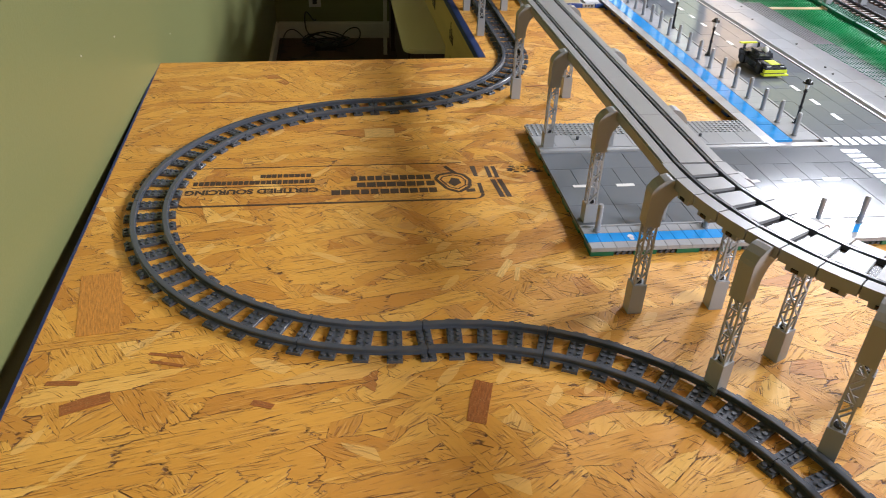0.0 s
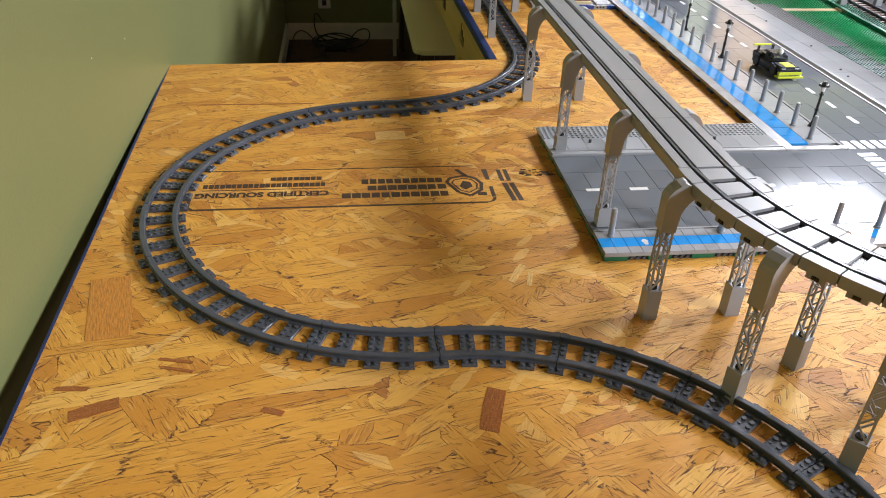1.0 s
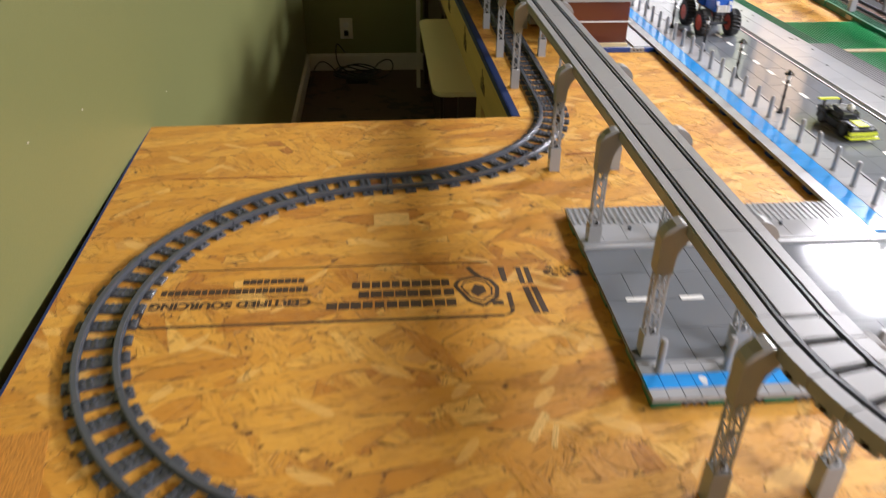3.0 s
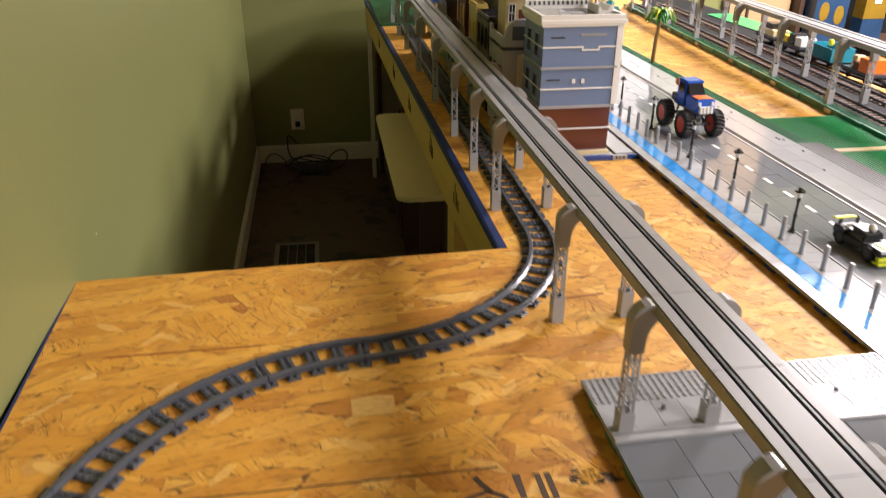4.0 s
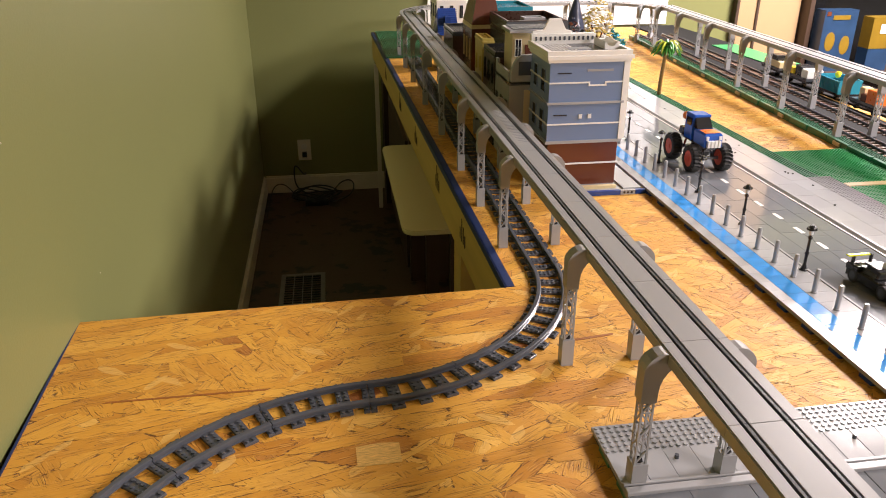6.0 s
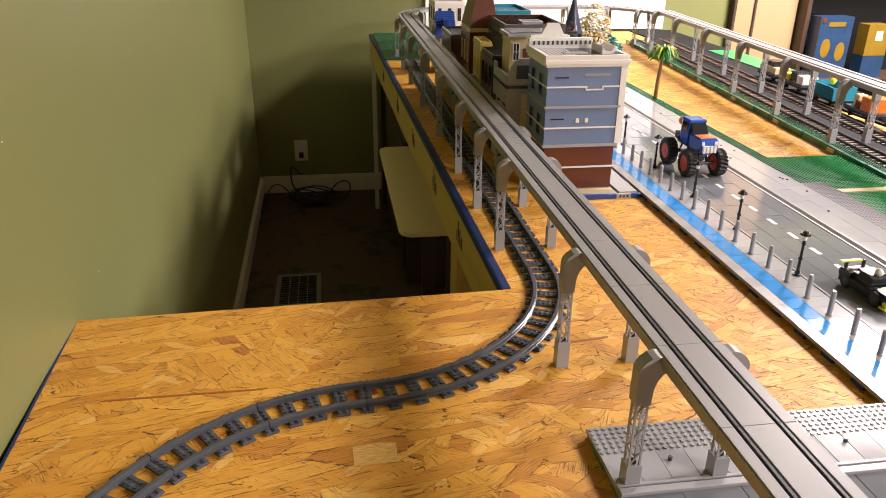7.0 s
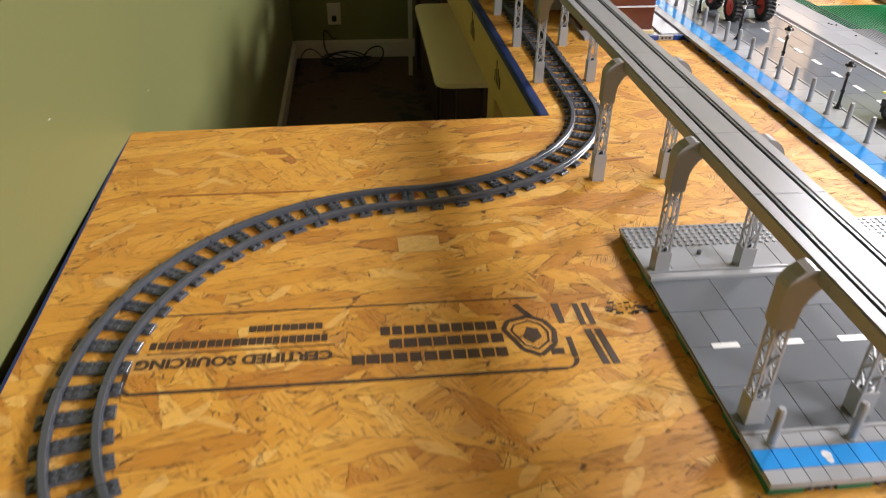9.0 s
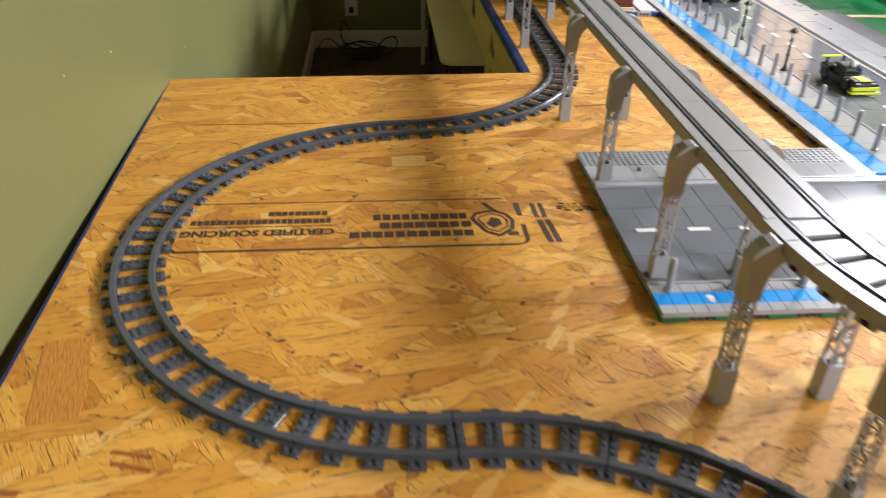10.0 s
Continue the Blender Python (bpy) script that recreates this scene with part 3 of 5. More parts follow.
def sweep(sec, path):
    """Draws a section along stations (x, y, normal x, normal y)."""
    g, n = Geo(), len(sec)
    v = [(x + nx * u, y + ny * u, z) for x, y, nx, ny in path for u, z in sec]
    f = [(i * n + j, i * n + (j + 1) % n, (i + 1) * n + (j + 1) % n, (i + 1) * n + j) for i in range(len(path) - 1) for j in range(n)]
    f += [tuple(range(n - 1, -1, -1)), tuple(range((len(path) - 1) * n, len(path) * n))]
    return g.add(v, f)


def tie_mesh(x0, x1, name="tie"):
    """A cross tie along y, 64 mm long, with studs; x0 to x1 is its width."""
    g = Geo().box(x0, x1, -0.032, 0.032, 0, 0.0034, c=0.0004)
    xs = [x for x in (-0.004, 0.004) if x0 < x < x1]
    for x in xs:
        for y in (-0.028, -0.0115, -0.004, 0.0035, 0.011, 0.028):
            if abs(y - 0.0035) < 1e-6 and x > 0:
                g.cyl(x, y, 0.0034, 0.0044, 0.0016, n=8)
            else:
                g.cyl(x, y, 0.0034, 0.0052, 0.00245, n=10)
    return g.mesh(name, DGREY)


TIE, TIE_A, TIE_B = tie_mesh(-0.008, 0.008), tie_mesh(0.0002, 0.008), tie_mesh(-0.008, -0.0002)
GAUGE = 0.0195


def track_piece(curved, mat=DGREY, label="dark grey plastic toy train track"):
    """One piece of track; it starts at the origin, heads along +x; a curve bends to the left through 22.5 degrees."""
    tr = thing("curved_track" if curved else "straight_track", label + (" curve" if curved else " straight") + " on the strand board", "train track", None, "train track pieces")
    L = 0.128
    for side in (-1, 1):
        if curved:
            rr = R + side * GAUGE
            path = [(rr * math.sin(a), R - rr * math.cos(a), math.sin(a), -math.cos(a)) for a in (radians(22.5) * (0.004 + 0.992 * i / 8) for i in range(9))]
        else:
            path = [(x, side * GAUGE, 0, 1) for x in (0.0004, L - 0.0004)]
        part("rail", sweep(rail_section(0, side), path), mat, tr)
    for i in range(5):
        me = TIE_A if i == 0 else TIE_B if i == 4 else TIE
        a = radians(22.5) * i / 4
        m = pose(R * math.sin(a), R - R * math.cos(a), 0, 0, 0, math.degrees(a)) if curved else pose(L * i / 4, 0, 0)
        part("tie", me, mat, tr, m=m)
    return tr


X0 = 0.443
C1 = Vector((0.1467, 0.9265))
C2 = Vector((X0 - R, 1.566))
a12 = math.degrees(math.atan2(C2.y - C1.y, C2.x - C1.x))
curve_piece = track_piece(True)
straight_piece = track_piece(False)
FLIP = Matrix.Diagonal((1, -1, 1, 1))
placed = []
# round the loop, anticlockwise, from its far end to its near end
for i in range(8):
    a = a12 + 22.5 * i
    p = C1 + R * Vector((math.cos(radians(a)), math.sin(radians(a))))
    placed.append((True, pose(p.x, p.y, 0, 0, 0, a + 90)))
# from the far end of the loop up to the straight
for i in range(4):
    a = a12 + 180 + 22.5 * i
    p = C2 + R * Vector((math.cos(radians(a)), math.sin(radians(a))))
    placed.append((True, pose(p.x, p.y, 0, 0, 0, a + 90)))
# from the near end of the loop to the right: drawn from its other end
C3 = C1 - Vector((C2 - C1)).normalized() * 2 * R
for i in range(5):
    a = a12 - 22.5 * (i + 1)
    p = C3 + R * Vector((math.cos(radians(a)), math.sin(radians(a))))
    placed.append((True, pose(p.x, p.y, 0, 0, 0, a + 90)))
for i in range(16):
    placed.append((False, pose(X0, 1.566 + 0.128 * i, 0, 0, 0, 90)))
for curved, m in placed:
    copy_thing(curve_piece if curved else straight_piece, m)
for ob in (curve_piece, straight_piece):
    for o in (*ob.children_recursive, ob):
        bpy.data.objects.remove(o)


# ---- viaduct ----
DZ = 0.167


BT = 0.0384
LEG = Geo().box(-0.001, 0.001, -0.001, 0.001, BT, 0.115).mesh("leg", LGREY)
BASE = Geo().box(-0.008, 0.008, -0.008, 0.008, 0, BT, c=0.0003).mesh("base", LGREY)
BASE_ON_PLATE = Geo().box(-0.008, 0.008, -0.008, 0.008, 0.012, BT, c=0.0003).mesh("base", LGREY)
COLLAR = Geo().cyl(0, 0, BT, BT + 0.002, 0.0048, 0.0042, 12).mesh("collar", DARK)
E_ = 0.0056
KN = [BT + 0.001 + (0.1135 - BT) * k / 5 for k in range(6)]


BRACES = {}
for flip in (0, 1):
    BRACES[flip] = []
    for k in range(5):
        lo, hi = (-E_, E_) if (k + flip) % 2 else (E_, -E_)
        BRACES[flip].append(Geo().bar((lo, 0, KN[k]), (hi, 0, KN[k + 1]), 0.0016).mesh("brace", LGREY))
    for k in (2, 4):
        BRACES[flip].append(Geo().bar((-E_, 0, KN[k]), (E_, 0, KN[k]), 0.0012).mesh("brace", LGREY))
# bracket: stands on the lattice at the origin and reaches to +x under the deck
bp = [(-0.0085, 0.112), (0.0075, 0.112), (0.008, 0.124)] + [(0.008 + 0.027 * (1 - math.cos(radians(a))), 0.124 + 0.031 * math.sin(radians(a))) for a in (15, 30, 45, 60, 75, 90)]
bp += [(0.035, 0.1568), (0.0135, 0.1568), (0.0132, 0.1655), (0.009, 0.1662), (0.003, 0.1645), (-0.003, 0.160), (-0.007, 0.1545), (-0.0085, 0.150)]
BRACKET = Geo().prism(bp, -0.008, 0.008).mesh("bracket", DECKGREY)


def pier_model(base):
    p = thing("viaduct_pier", "light grey plastic lattice pier holding up the viaduct", "pier", None, "viaduct piers")
    part("base", base, LGREY, p)
    part("collar", COLLAR, LGREY, p)
    for x in (-E_, E_):
        for y in (-E_, E_):
            part("leg", LEG, LGREY, p, m=pose(x, y, 0))
    for i in range(4):
        for me in BRACES[i % 2]:
            part("brace", me, LGREY, p, m=pose(0, 0, 0, 0, 0, 90 * i) @ pose(0, E_, 0))
    part("bracket", BRACKET, DECKGREY, p)
    return p


pier, plate_pier = pier_model(BASE), pier_model(BASE_ON_PLATE)
POFF = 0.0475


def pier_pair(m, model=pier):
    copy_thing(model, m @ pose(-POFF, 0, 0))
    copy_thing(model, m @ pose(POFF, 0, 0, 0, 0, 180))


PIER_Y = (0.643, 0.822, 1.045, 1.287, 1.671, 1.881, 2.118, 2.43, 2.79, 3.14, 3.42, 3.68)
for y in PIER_Y:
    pier_pair(pose(X0, y, 0), plate_pier if 0.76 < y < 1.13 else pier)
DC = (X0 + R, 0.672)  # centre of the viaduct's curve
for a in (26.0, 43.5, 68.0):
    pier_pair(pose(DC[0] - R * math.cos(radians(a)), DC[1] - R * math.sin(radians(a)), 0, 0, 0, a))
# deck sections: side strips, rails in grooves and a middle strip


def deck_straight(length, label="light grey viaduct deck with two sunk rails"):
    d = thing("viaduct_deck", label, "viaduct deck", None, "viaduct deck sections")
    q = 0.00025
    part("trough", Geo().box(-0.033, 0.033, q, length - q, DZ - 0.0095, DZ - 0.004), DARK, d)
    for x0, x1 in ((-0.033, -0.0222), (-0.0145, 0.0145), (0.0222, 0.033)):
        part("strip", Geo().box(x0, x1, q, length - q, DZ - 0.004, DZ, c=0.0003), DECKGREY, d)
    for x in (-0.0184, 0.0184):
        part("rail", Geo().box(x - 0.0016, x + 0.0016, q, length - q, DZ - 0.004, DZ + 0.0004, c=0.0003), DGREY, d)
    for s in (-1, 1):
        part("edge_beam", Geo().box(s * 0.0332 - 0.0012, s * 0.0332 + 0.0012, q, length - q, DZ - 0.0125, DZ - 0.0012, c=0.0003), DECKGREY, d)
    return d


deck = deck_straight(0.128)
for i in range(24):
    copy_thing(deck, pose(X0, 0.672 + 0.128 * i, 0))


def wedge(r0, r1, a0, a1, z0, z1, g=None):
    """A block between two radii and two angles about the curve's centre, which lies at +x."""
    g = g or Geo()
    n, ring = 3, []
    for i in range(n):
        a = radians(a0 + (a1 - a0) * i / (n - 1))
        ring.append((-math.cos(a), -math.sin(a)))
    return g.slab([(r1 * x, r1 * y) for x, y in ring] + [(r0 * x, r0 * y) for x, y in reversed(ring)], z0, z1)


def deck_curve():
    d = thing("viaduct_curve", "grey viaduct curve paved with separate tiles over dark track", "viaduct deck", None, "viaduct deck sections")
    part("trough", wedge(R - 0.031, R + 0.031, 0.1, 22.4, DZ - 0.012, DZ - 0.0045), DGREY, d)
    for r0 in (R - 0.0184, R + 0.0184):
        part("rail", wedge(r0 - 0.0016, r0 + 0.0016, 0.05, 22.45, DZ - 0.0045, DZ + 0.0005), DGREY, d)
    for i in range(4):
        a0, a1 = 5.625 * i, 5.625 * (i + 1)
        part("tile", wedge(R - 0.0145, R + 0.0145, a0 + 0.75, a1 - 0.75, DZ - 0.0045, DZ), DECKGREY, d)
        side = wedge(R + 0.0222, R + 0.035, a0 + 0.12, a1 - 0.12, DZ - 0.0115, DZ)
        wedge(R + 0.022, R + 0.034, a0 + 1.4, a1 - 1.4, DZ - 0.017, DZ - 0.0115, side)
        part("side_tile", side, DECKGREY, d)
        part("side_tile", wedge(R - 0.035, R - 0.0222, a0 + 0.15, a1 - 0.15, DZ - 0.0115, DZ), DECKGREY, d)
        part("slot", wedge(R + 0.0335, R + 0.0355, a0 + 2.3, a1 - 2.3, DZ - 0.0155, DZ - 0.0125), DARK, d)
    for i in range(5):
        part("tie", wedge(R - 0.0146, R + 0.0146, max(0.1, 5.625 * i - 0.7), min(22.4, 5.625 * i + 0.7), DZ - 0.0045, DZ - 0.003), DARK, d)
    return d


dcurve = deck_curve()
for i in range(4):
    copy_thing(dcurve, pose(DC[0], DC[1], 0, 0, 0, 22.5 * i))
# at the far end the viaduct turns right, runs along the wall and turns back
for cx, turn in ((X0 + R, 0), (X0 + R + 0.512, -90)):
    for i in range(4):
        copy_thing(dcurve, pose(cx, 3.744, 0, 0, 0, turn - 22.5 * (i + 1)))
    for a in (30, 62):
        b = radians(a - turn)
        pier_pair(pose(cx - R * math.cos(b), 3.744 + R * math.sin(b), 0, 0, 0, turn - a))
for i in range(4):
    copy_thing(deck, pose(X0 + R + 0.128 * i, 3.744 + R, 0, 0, 0, -90))
for x in (0.80, 1.02, 1.24):
    pier_pair(pose(x, 3.744 + R, 0, 0, 0, -90))
# pale ribs stand in for glare on the grooved deck beside the corner house
ribbed = thing("ribbed_tile", "pale ribs standing in for glare on the grooved viaduct deck", "tile", pose(X0, 1.75, DZ))
glare_rib = Geo().prism([(-0.004, 0), (0.0135, 0), (0.0135, 0.0012), (0.002, 0.0006)], 0, 0.0026).mesh("rib", PAVEGREY)
for i in range(24):
    part("rib", glare_rib, PAVEGREY, ribbed, m=pose(0, 0.0105 * i, 0))

# ---- roads ----
MESHES = {}
TILT = random.Random(12)


def stock(key, make):
    if key not in MESHES:
        MESHES[key] = make()
    return MESHES[key]


def tiles(parent, x0, x1, y0, y1, z0, z1, nx, ny, mat, name="tile"):
    """A field of separate flat tiles with thin joints."""
    dx, dy = (x1 - x0) / nx, (y1 - y0) / ny
    me = stock((round(dx, 5), round(dy, 5), z0, z1, mat.name), lambda: Geo().box(0.0002, dx - 0.0002, 0.0002, dy - 0.0002, z0, z1, c=0.0002).mesh(name, mat))
    for i in range(nx):
        for j in range(ny):
            part(name, me, mat, parent, m=pose(x0 + dx * i, y0 + dy * j, 0.0001 * TILT.random(), 0.5 * TILT.random() - 0.25, 0.5 * TILT.random() - 0.25, 0))


def studs(x0, x1, y0, y1, z, mat, step=0.008, n=8):
    g = Geo()
    y = y0 + step / 2
    ring = [(0.00245 * math.cos(2 * math.pi * i / n), 0.00245 * math.sin(2 * math.pi * i / n)) for i in range(n)]
    while y < y1:
        x = x0 + step / 2
        while x < x1:
            v = [(x + a, y + b, z) for a, b in ring] + [(x + a, y + b, z + 0.0017) for a, b in ring]
            g.add(v, [(i, (i + 1) % n, n + (i + 1) % n, n + i) for i in range(n)] + [tuple(range(n, 2 * n))])
            x += step
        y += step
    return g


Z0, Z1 = 0.0085, 0.0120
RX0, RX1, RY0, RY1 = 0.380, 0.757, 0.752, 1.137
street = thing("side_street", "grey toy street plates with blue cycle lane on green blocks", "toy road")
part("plate", Geo().box(RX0, 1.165, RY0, 1.04, Z0 - 0.002, Z0).box(RX0, RX1, 1.04, RY1, Z0 - 0.002, Z0), LGREY, street)
blk = Geo().box(0, 0.0295, -0.0005, 0.012, 0, Z0 - 0.002).mesh("block", DGREEN)
pin = Geo().box(0, 0.026, 0.002, 0.01, 0, 0.005)
for i in range(3):
    pin.cyl(0, 0, 0, 0.003, 0.0021, n=8, m=pose(0.005 + 0.008 * i, 0.002, 0.003, 90))
pin = pin.mesh("filler", DGREY)
for i in range(14):
    part("block", blk, DGREEN, street, m=pose(RX0 + 0.056 * i, RY0 + 0.001, 0))
    part("filler", pin, DGREY, street, m=pose(RX0 + 0.056 * i + 0.0297, RY0 + 0.001, 0))
for i in range(7):
    part("block", blk, DGREEN, street, m=pose(RX0 + 0.0125, RY0 + 0.002 + 0.0545 * i, 0, 0, 0, 90))
    part("filler", pin, DGREY, street, m=pose(RX0 + 0.0125, RY0 + 0.0317 + 0.0545 * i, 0, 0, 0, 90))
part("core", Geo().box(RX0 + 0.014, 1.16, RY0 + 0.014, 1.04, 0, Z0 - 0.002).box(RX0 + 0.014, RX1, 1.04, RY1 - 0.001, 0, Z0 - 0.002), DGREEN, street)
n = 48
tiles(street, RX0, 1.164, RY0, 0.7665, Z0, Z1, n, 1, PAVEGREY)
tiles(street, RX0, 1.164, 0.7665, 0.787, Z0, Z1, n, 1, BLUE, "blue_tile")
tiles(street, RX0, 1.164, 0.787, 0.803, Z0, Z1, n, 1, PAVEGREY)
part("kerb", Geo().box(RX0, 1.164, 0.803, 0.806, Z0, Z1 + 0.0012), PAVEGREY, street)
tiles(street, RX0, 1.02, 0.806, 0.8605, Z0, Z1 - 0.0008, 20, 1, ROADGREY, "road_tile")
tiles(street, RX0, 1.02, 0.8605, 0.915, Z0, Z1 - 0.0008, 10, 1, ROADGREY, "road_tile")
tiles(street, RX0, 1.02, 0.915, 0.97, Z0, Z1 - 0.0008, 20, 1, ROADGREY, "road_tile")
tiles(street, RX0, 1.02, 0.97, 1.025, Z0, Z1 - 0.0008, 10, 1, ROADGREY, "road_tile")
dash = Geo().box(0, 0.0265, 0, 0.0075, Z1 - 0.0008, Z1 - 0.0002).mesh("dash", WHITE)
for i in range(7):
    part("dash", dash, WHITE, street, m=pose(0.402 + 0.0635 * i, 0.9115, 0))
part("kerb", Geo().box(RX0, 0.757, 1.025, 1.0345, Z0, Z1 + 0.003, c=0.0006).box(RX0, 0.757, 1.0365, 1.0405, Z0, Z1 + 0.0035, c=0.0005), LGREY, street)
tiles(street, RX0, RX1, 1.041, 1.089, Z0, Z1, 12, 1, PAVEGREY)
part("stud_plate", Geo().box(RX0, RX1, 1.089, RY1, Z0, Z1 - 0.001), LGREY, street)
tagged(part("studs", studs(RX0, RX1, 1.089, RY1, Z1 - 0.001, LGREY), LGREY, street), kind="stuff")
stripe = Geo().box(0, 0.0105, 0, 0.028, Z1 - 0.0008, Z1 - 0.0001).mesh("stripe", WHITE)
for i in range(7):
    part("stripe", stripe, WHITE, street, m=pose(0.898, 1.002 - 0.0175 * i, 0, 0, 0, 90))
ls = Geo()
for x, y in ((0.452, 1.072), (0.61, 1.062), (0.66, 1.075), (0.545, 0.798)):
    ls.cyl(x, y, Z1, Z1 + 0.0048, 0.0024, n=10)
tagged(part("loose_studs", ls, DGREY, street), kind="stuff")
sc = part("emblem", Geo().cyl(0.4385, 0.777, Z1, Z1 + 0.0003, 0.0042, n=14).cyl(0.4385, 0.7715, Z1, Z1 + 0.0003, 0.003, n=14), CLEAR, street, "pale printed bicycle mark")

# main road, running away from the side street
MY0, MY1 = 1.04, 3.36
road = thing("main_street", "grey toy street with blue cycle lane, kerbs and lane marks", "toy road")
part("plate", Geo().box(0.757, 1.125, MY0, MY1, Z0 - 0.002, Z0 - 0.0001), LGREY, road)
part("core", Geo().box(0.765, 1.12, MY0 + 0.001, MY1, 0, Z0 - 0.002), DARK, road)
nb = Geo().box(0, 0.024, 0, 0.007, 0.0, Z0 - 0.002).mesh("block", NAVY)
for i in range(36):
    part("block", nb, NAVY, road, m=pose(0.7645, MY0 + 0.01 + 0.064 * i, 0, 0, 0, 90))
L = MY1 - MY0
n = 72
tiles(road, 0.757, 0.778, MY0 + 0.1, MY1, Z0, Z1, 1, n, LGREY)
tiles(road, 0.757, 0.778, MY0, MY0 + 0.1, Z0, Z1, 1, 3, LGREY)
tiles(road, 0.778, 0.81, MY0 + 0.012, MY1, Z0, Z1, 1, n, BLUE, "blue_tile")
tiles(road, 0.81, 0.858, MY0 + 0.012, MY1, Z0, Z1, 1, n, PAVEGREY)
part("kerb", Geo().box(0.757, 0.862, MY0 - 0.016, MY0 - 0.004, Z0, Z1 + 0.003, c=0.0008), LGREY, road)
part("kerb", Geo().box(0.858, 0.862, MY0 - 0.004, MY1, Z0, Z1 + 0.001), PAVEGREY, road)
for k, (xa, xb, m_) in enumerate(((0.862, 0.902, 36), (0.902, 0.942, 27), (0.942, 0.982, 36), (0.982, 1.02, 27))):
    tiles(road, xa, xb, MY0 - 0.015, MY1, Z0, Z1 - 0.0008, 1, m_, ROADGREY, "road_tile")
md = Geo().box(-0.004, 0.004, 0, 0.028, Z1 - 0.0008, Z1 - 0.0002).mesh("dash", WHITE)
for i in range(31):
    part("dash", md, WHITE, road, m=pose(0.943, 1.13 + 0.0705 * i, 0))
for i in range(9):
    part("stripe", stripe, WHITE, road, m=pose(0.868 + 0.0172 * i, 1.03, 0))
part("kerb", Geo().box(1.02, 1.023, 0.806, MY1, Z0, Z1 + 0.0006), WHITE, road)
part("kerb", Geo().prism([(1.024, Z0), (1.036, Z0), (1.036, Z1 + 0.004), (1.030, Z1 + 0.004), (1.024, Z1)], 0.806, MY1), LGREY, road)
tiles(road, 1.036, 1.08, 0.806, MY1, Z0, Z1 + 0.003, 1, 36, PAVEGREY)
tiles(road, 1.08, 1.125, 0.806, MY1, Z0, Z1 + 0.003, 1, 40, PAVEGREY)
sg = Geo()
r = random.Random(3)
for i in range(30):
    sg.cyl(1.05 + 0.06 * r.random(), 0.85 + 2.3 * r.random(), Z1 + 0.003, Z1 + 0.0047, 0.0024, n=8)
tagged(part("loose_studs", sg, DARK, road), kind="stuff")


def bollard():
    b = thing("bollard", "grey round plastic post on the pavement", "bollard", None, "bollards")
    part("post", Geo().cyl(0, 0, 0, 0.036, 0.0038, n=12), LGREY, b)
    part("cap", Geo().cyl(0, 0, 0.036, 0.0395, 0.0038, 0.0028, 12), LGREY, b)
    part("foot", Geo().cyl(0, 0, 0, 0.0025, 0.0048, n=12), LGREY, b)
    return b


bo = bollard()
spots = [(0.822, 1.07 + 0.0555 * i) for i in range(25)] + [(x, 0.792) for x in (0.399, 0.468, 0.545, 0.622, 0.70, 0.762, 0.83, 0.9)]
for x, y in spots:
    copy_thing(bo, pose(x, y, Z1, 0, 0, 40 * x))


def street_lamp():
    s = thing("street_lamp", "black toy street lamp with a clear lantern", "street lamp", None, "street lamps")
    part("foot", Geo().cyl(0, 0, 0, 0.003, 0.0078, 0.0078, 4).cyl(0, 0, 0.003, 0.009, 0.0042, 0.003, 12), DARK, s)
    part("post", Geo().cyl(0, 0, 0.009, 0.062, 0.0026, 0.002, 10).cyl(0, 0, 0.028, 0.031, 0.0036, n=10).cyl(0, 0, 0.055, 0.058, 0.0036, n=10), DARK, s)
    part("lantern", Geo().cyl(0, 0, 0.062, 0.071, 0.0032, 0.0042, 10), CLEAR, s)
    part("cap", Geo().cyl(0, 0, 0.071, 0.074, 0.0085, 0.0075, 12).cyl(0, 0, 0.074, 0.0785, 0.0045, 0.003, 10), DARK, s)
    return s


lampp = street_lamp()
for y in (1.120, 1.480, 1.678, 1.858, 2.062, 2.258, 2.46):
    copy_thing(lampp, pose(0.853, y, Z1))
for ob in (bo, lampp):
    for o in (*ob.children_recursive, ob):
        bpy.data.objects.remove(o)


# ---- vehicles ----
def wheel(parent, x, y, r, w, rim_mat, tread=0):
    """A wheel with its axle along x."""
    m = pose(x, y, r, 0, 90, 0)
    g = Geo()
    n = 2 * tread if tread else 18
    prof = [(-w / 2, r * 0.62), (-w / 2, r * 0.9), (-w * 0.36, r), (0, r), (w * 0.36, r), (w / 2, r * 0.9), (w / 2, r * 0.62)]
    ring = [(math.cos(2 * math.pi * i / n), math.sin(2 * math.pi * i / n)) for i in range(n)]
    k = len(prof)
    v = []
    for i, (a, b) in enumerate(ring):
        for j, (h, q) in enumerate(prof):
            lug = 1.0
            if tread and 0 < j < k - 1:
                lug = 1.06 if (i + (j > 3)) % 2 else 0.95
            v.append((q * lug * a, q * lug * b, h))
    g.add(v, [(i * k + j, i * k + (j + 1) % k, ((i + 1) % n) * k + (j + 1) % k, ((i + 1) % n) * k + j) for i in range(n) for j in range(k)])
    t = part("wheel", g, RUBBER, parent, "black rubber tyre", m)
    part("rim", Geo().cyl(0, 0, -w * 0.44, w * 0.44, r * 0.625, n=16).cyl(0, 0, -w * 0.5, w * 0.5, r * 0.2, n=10), rim_mat, t)


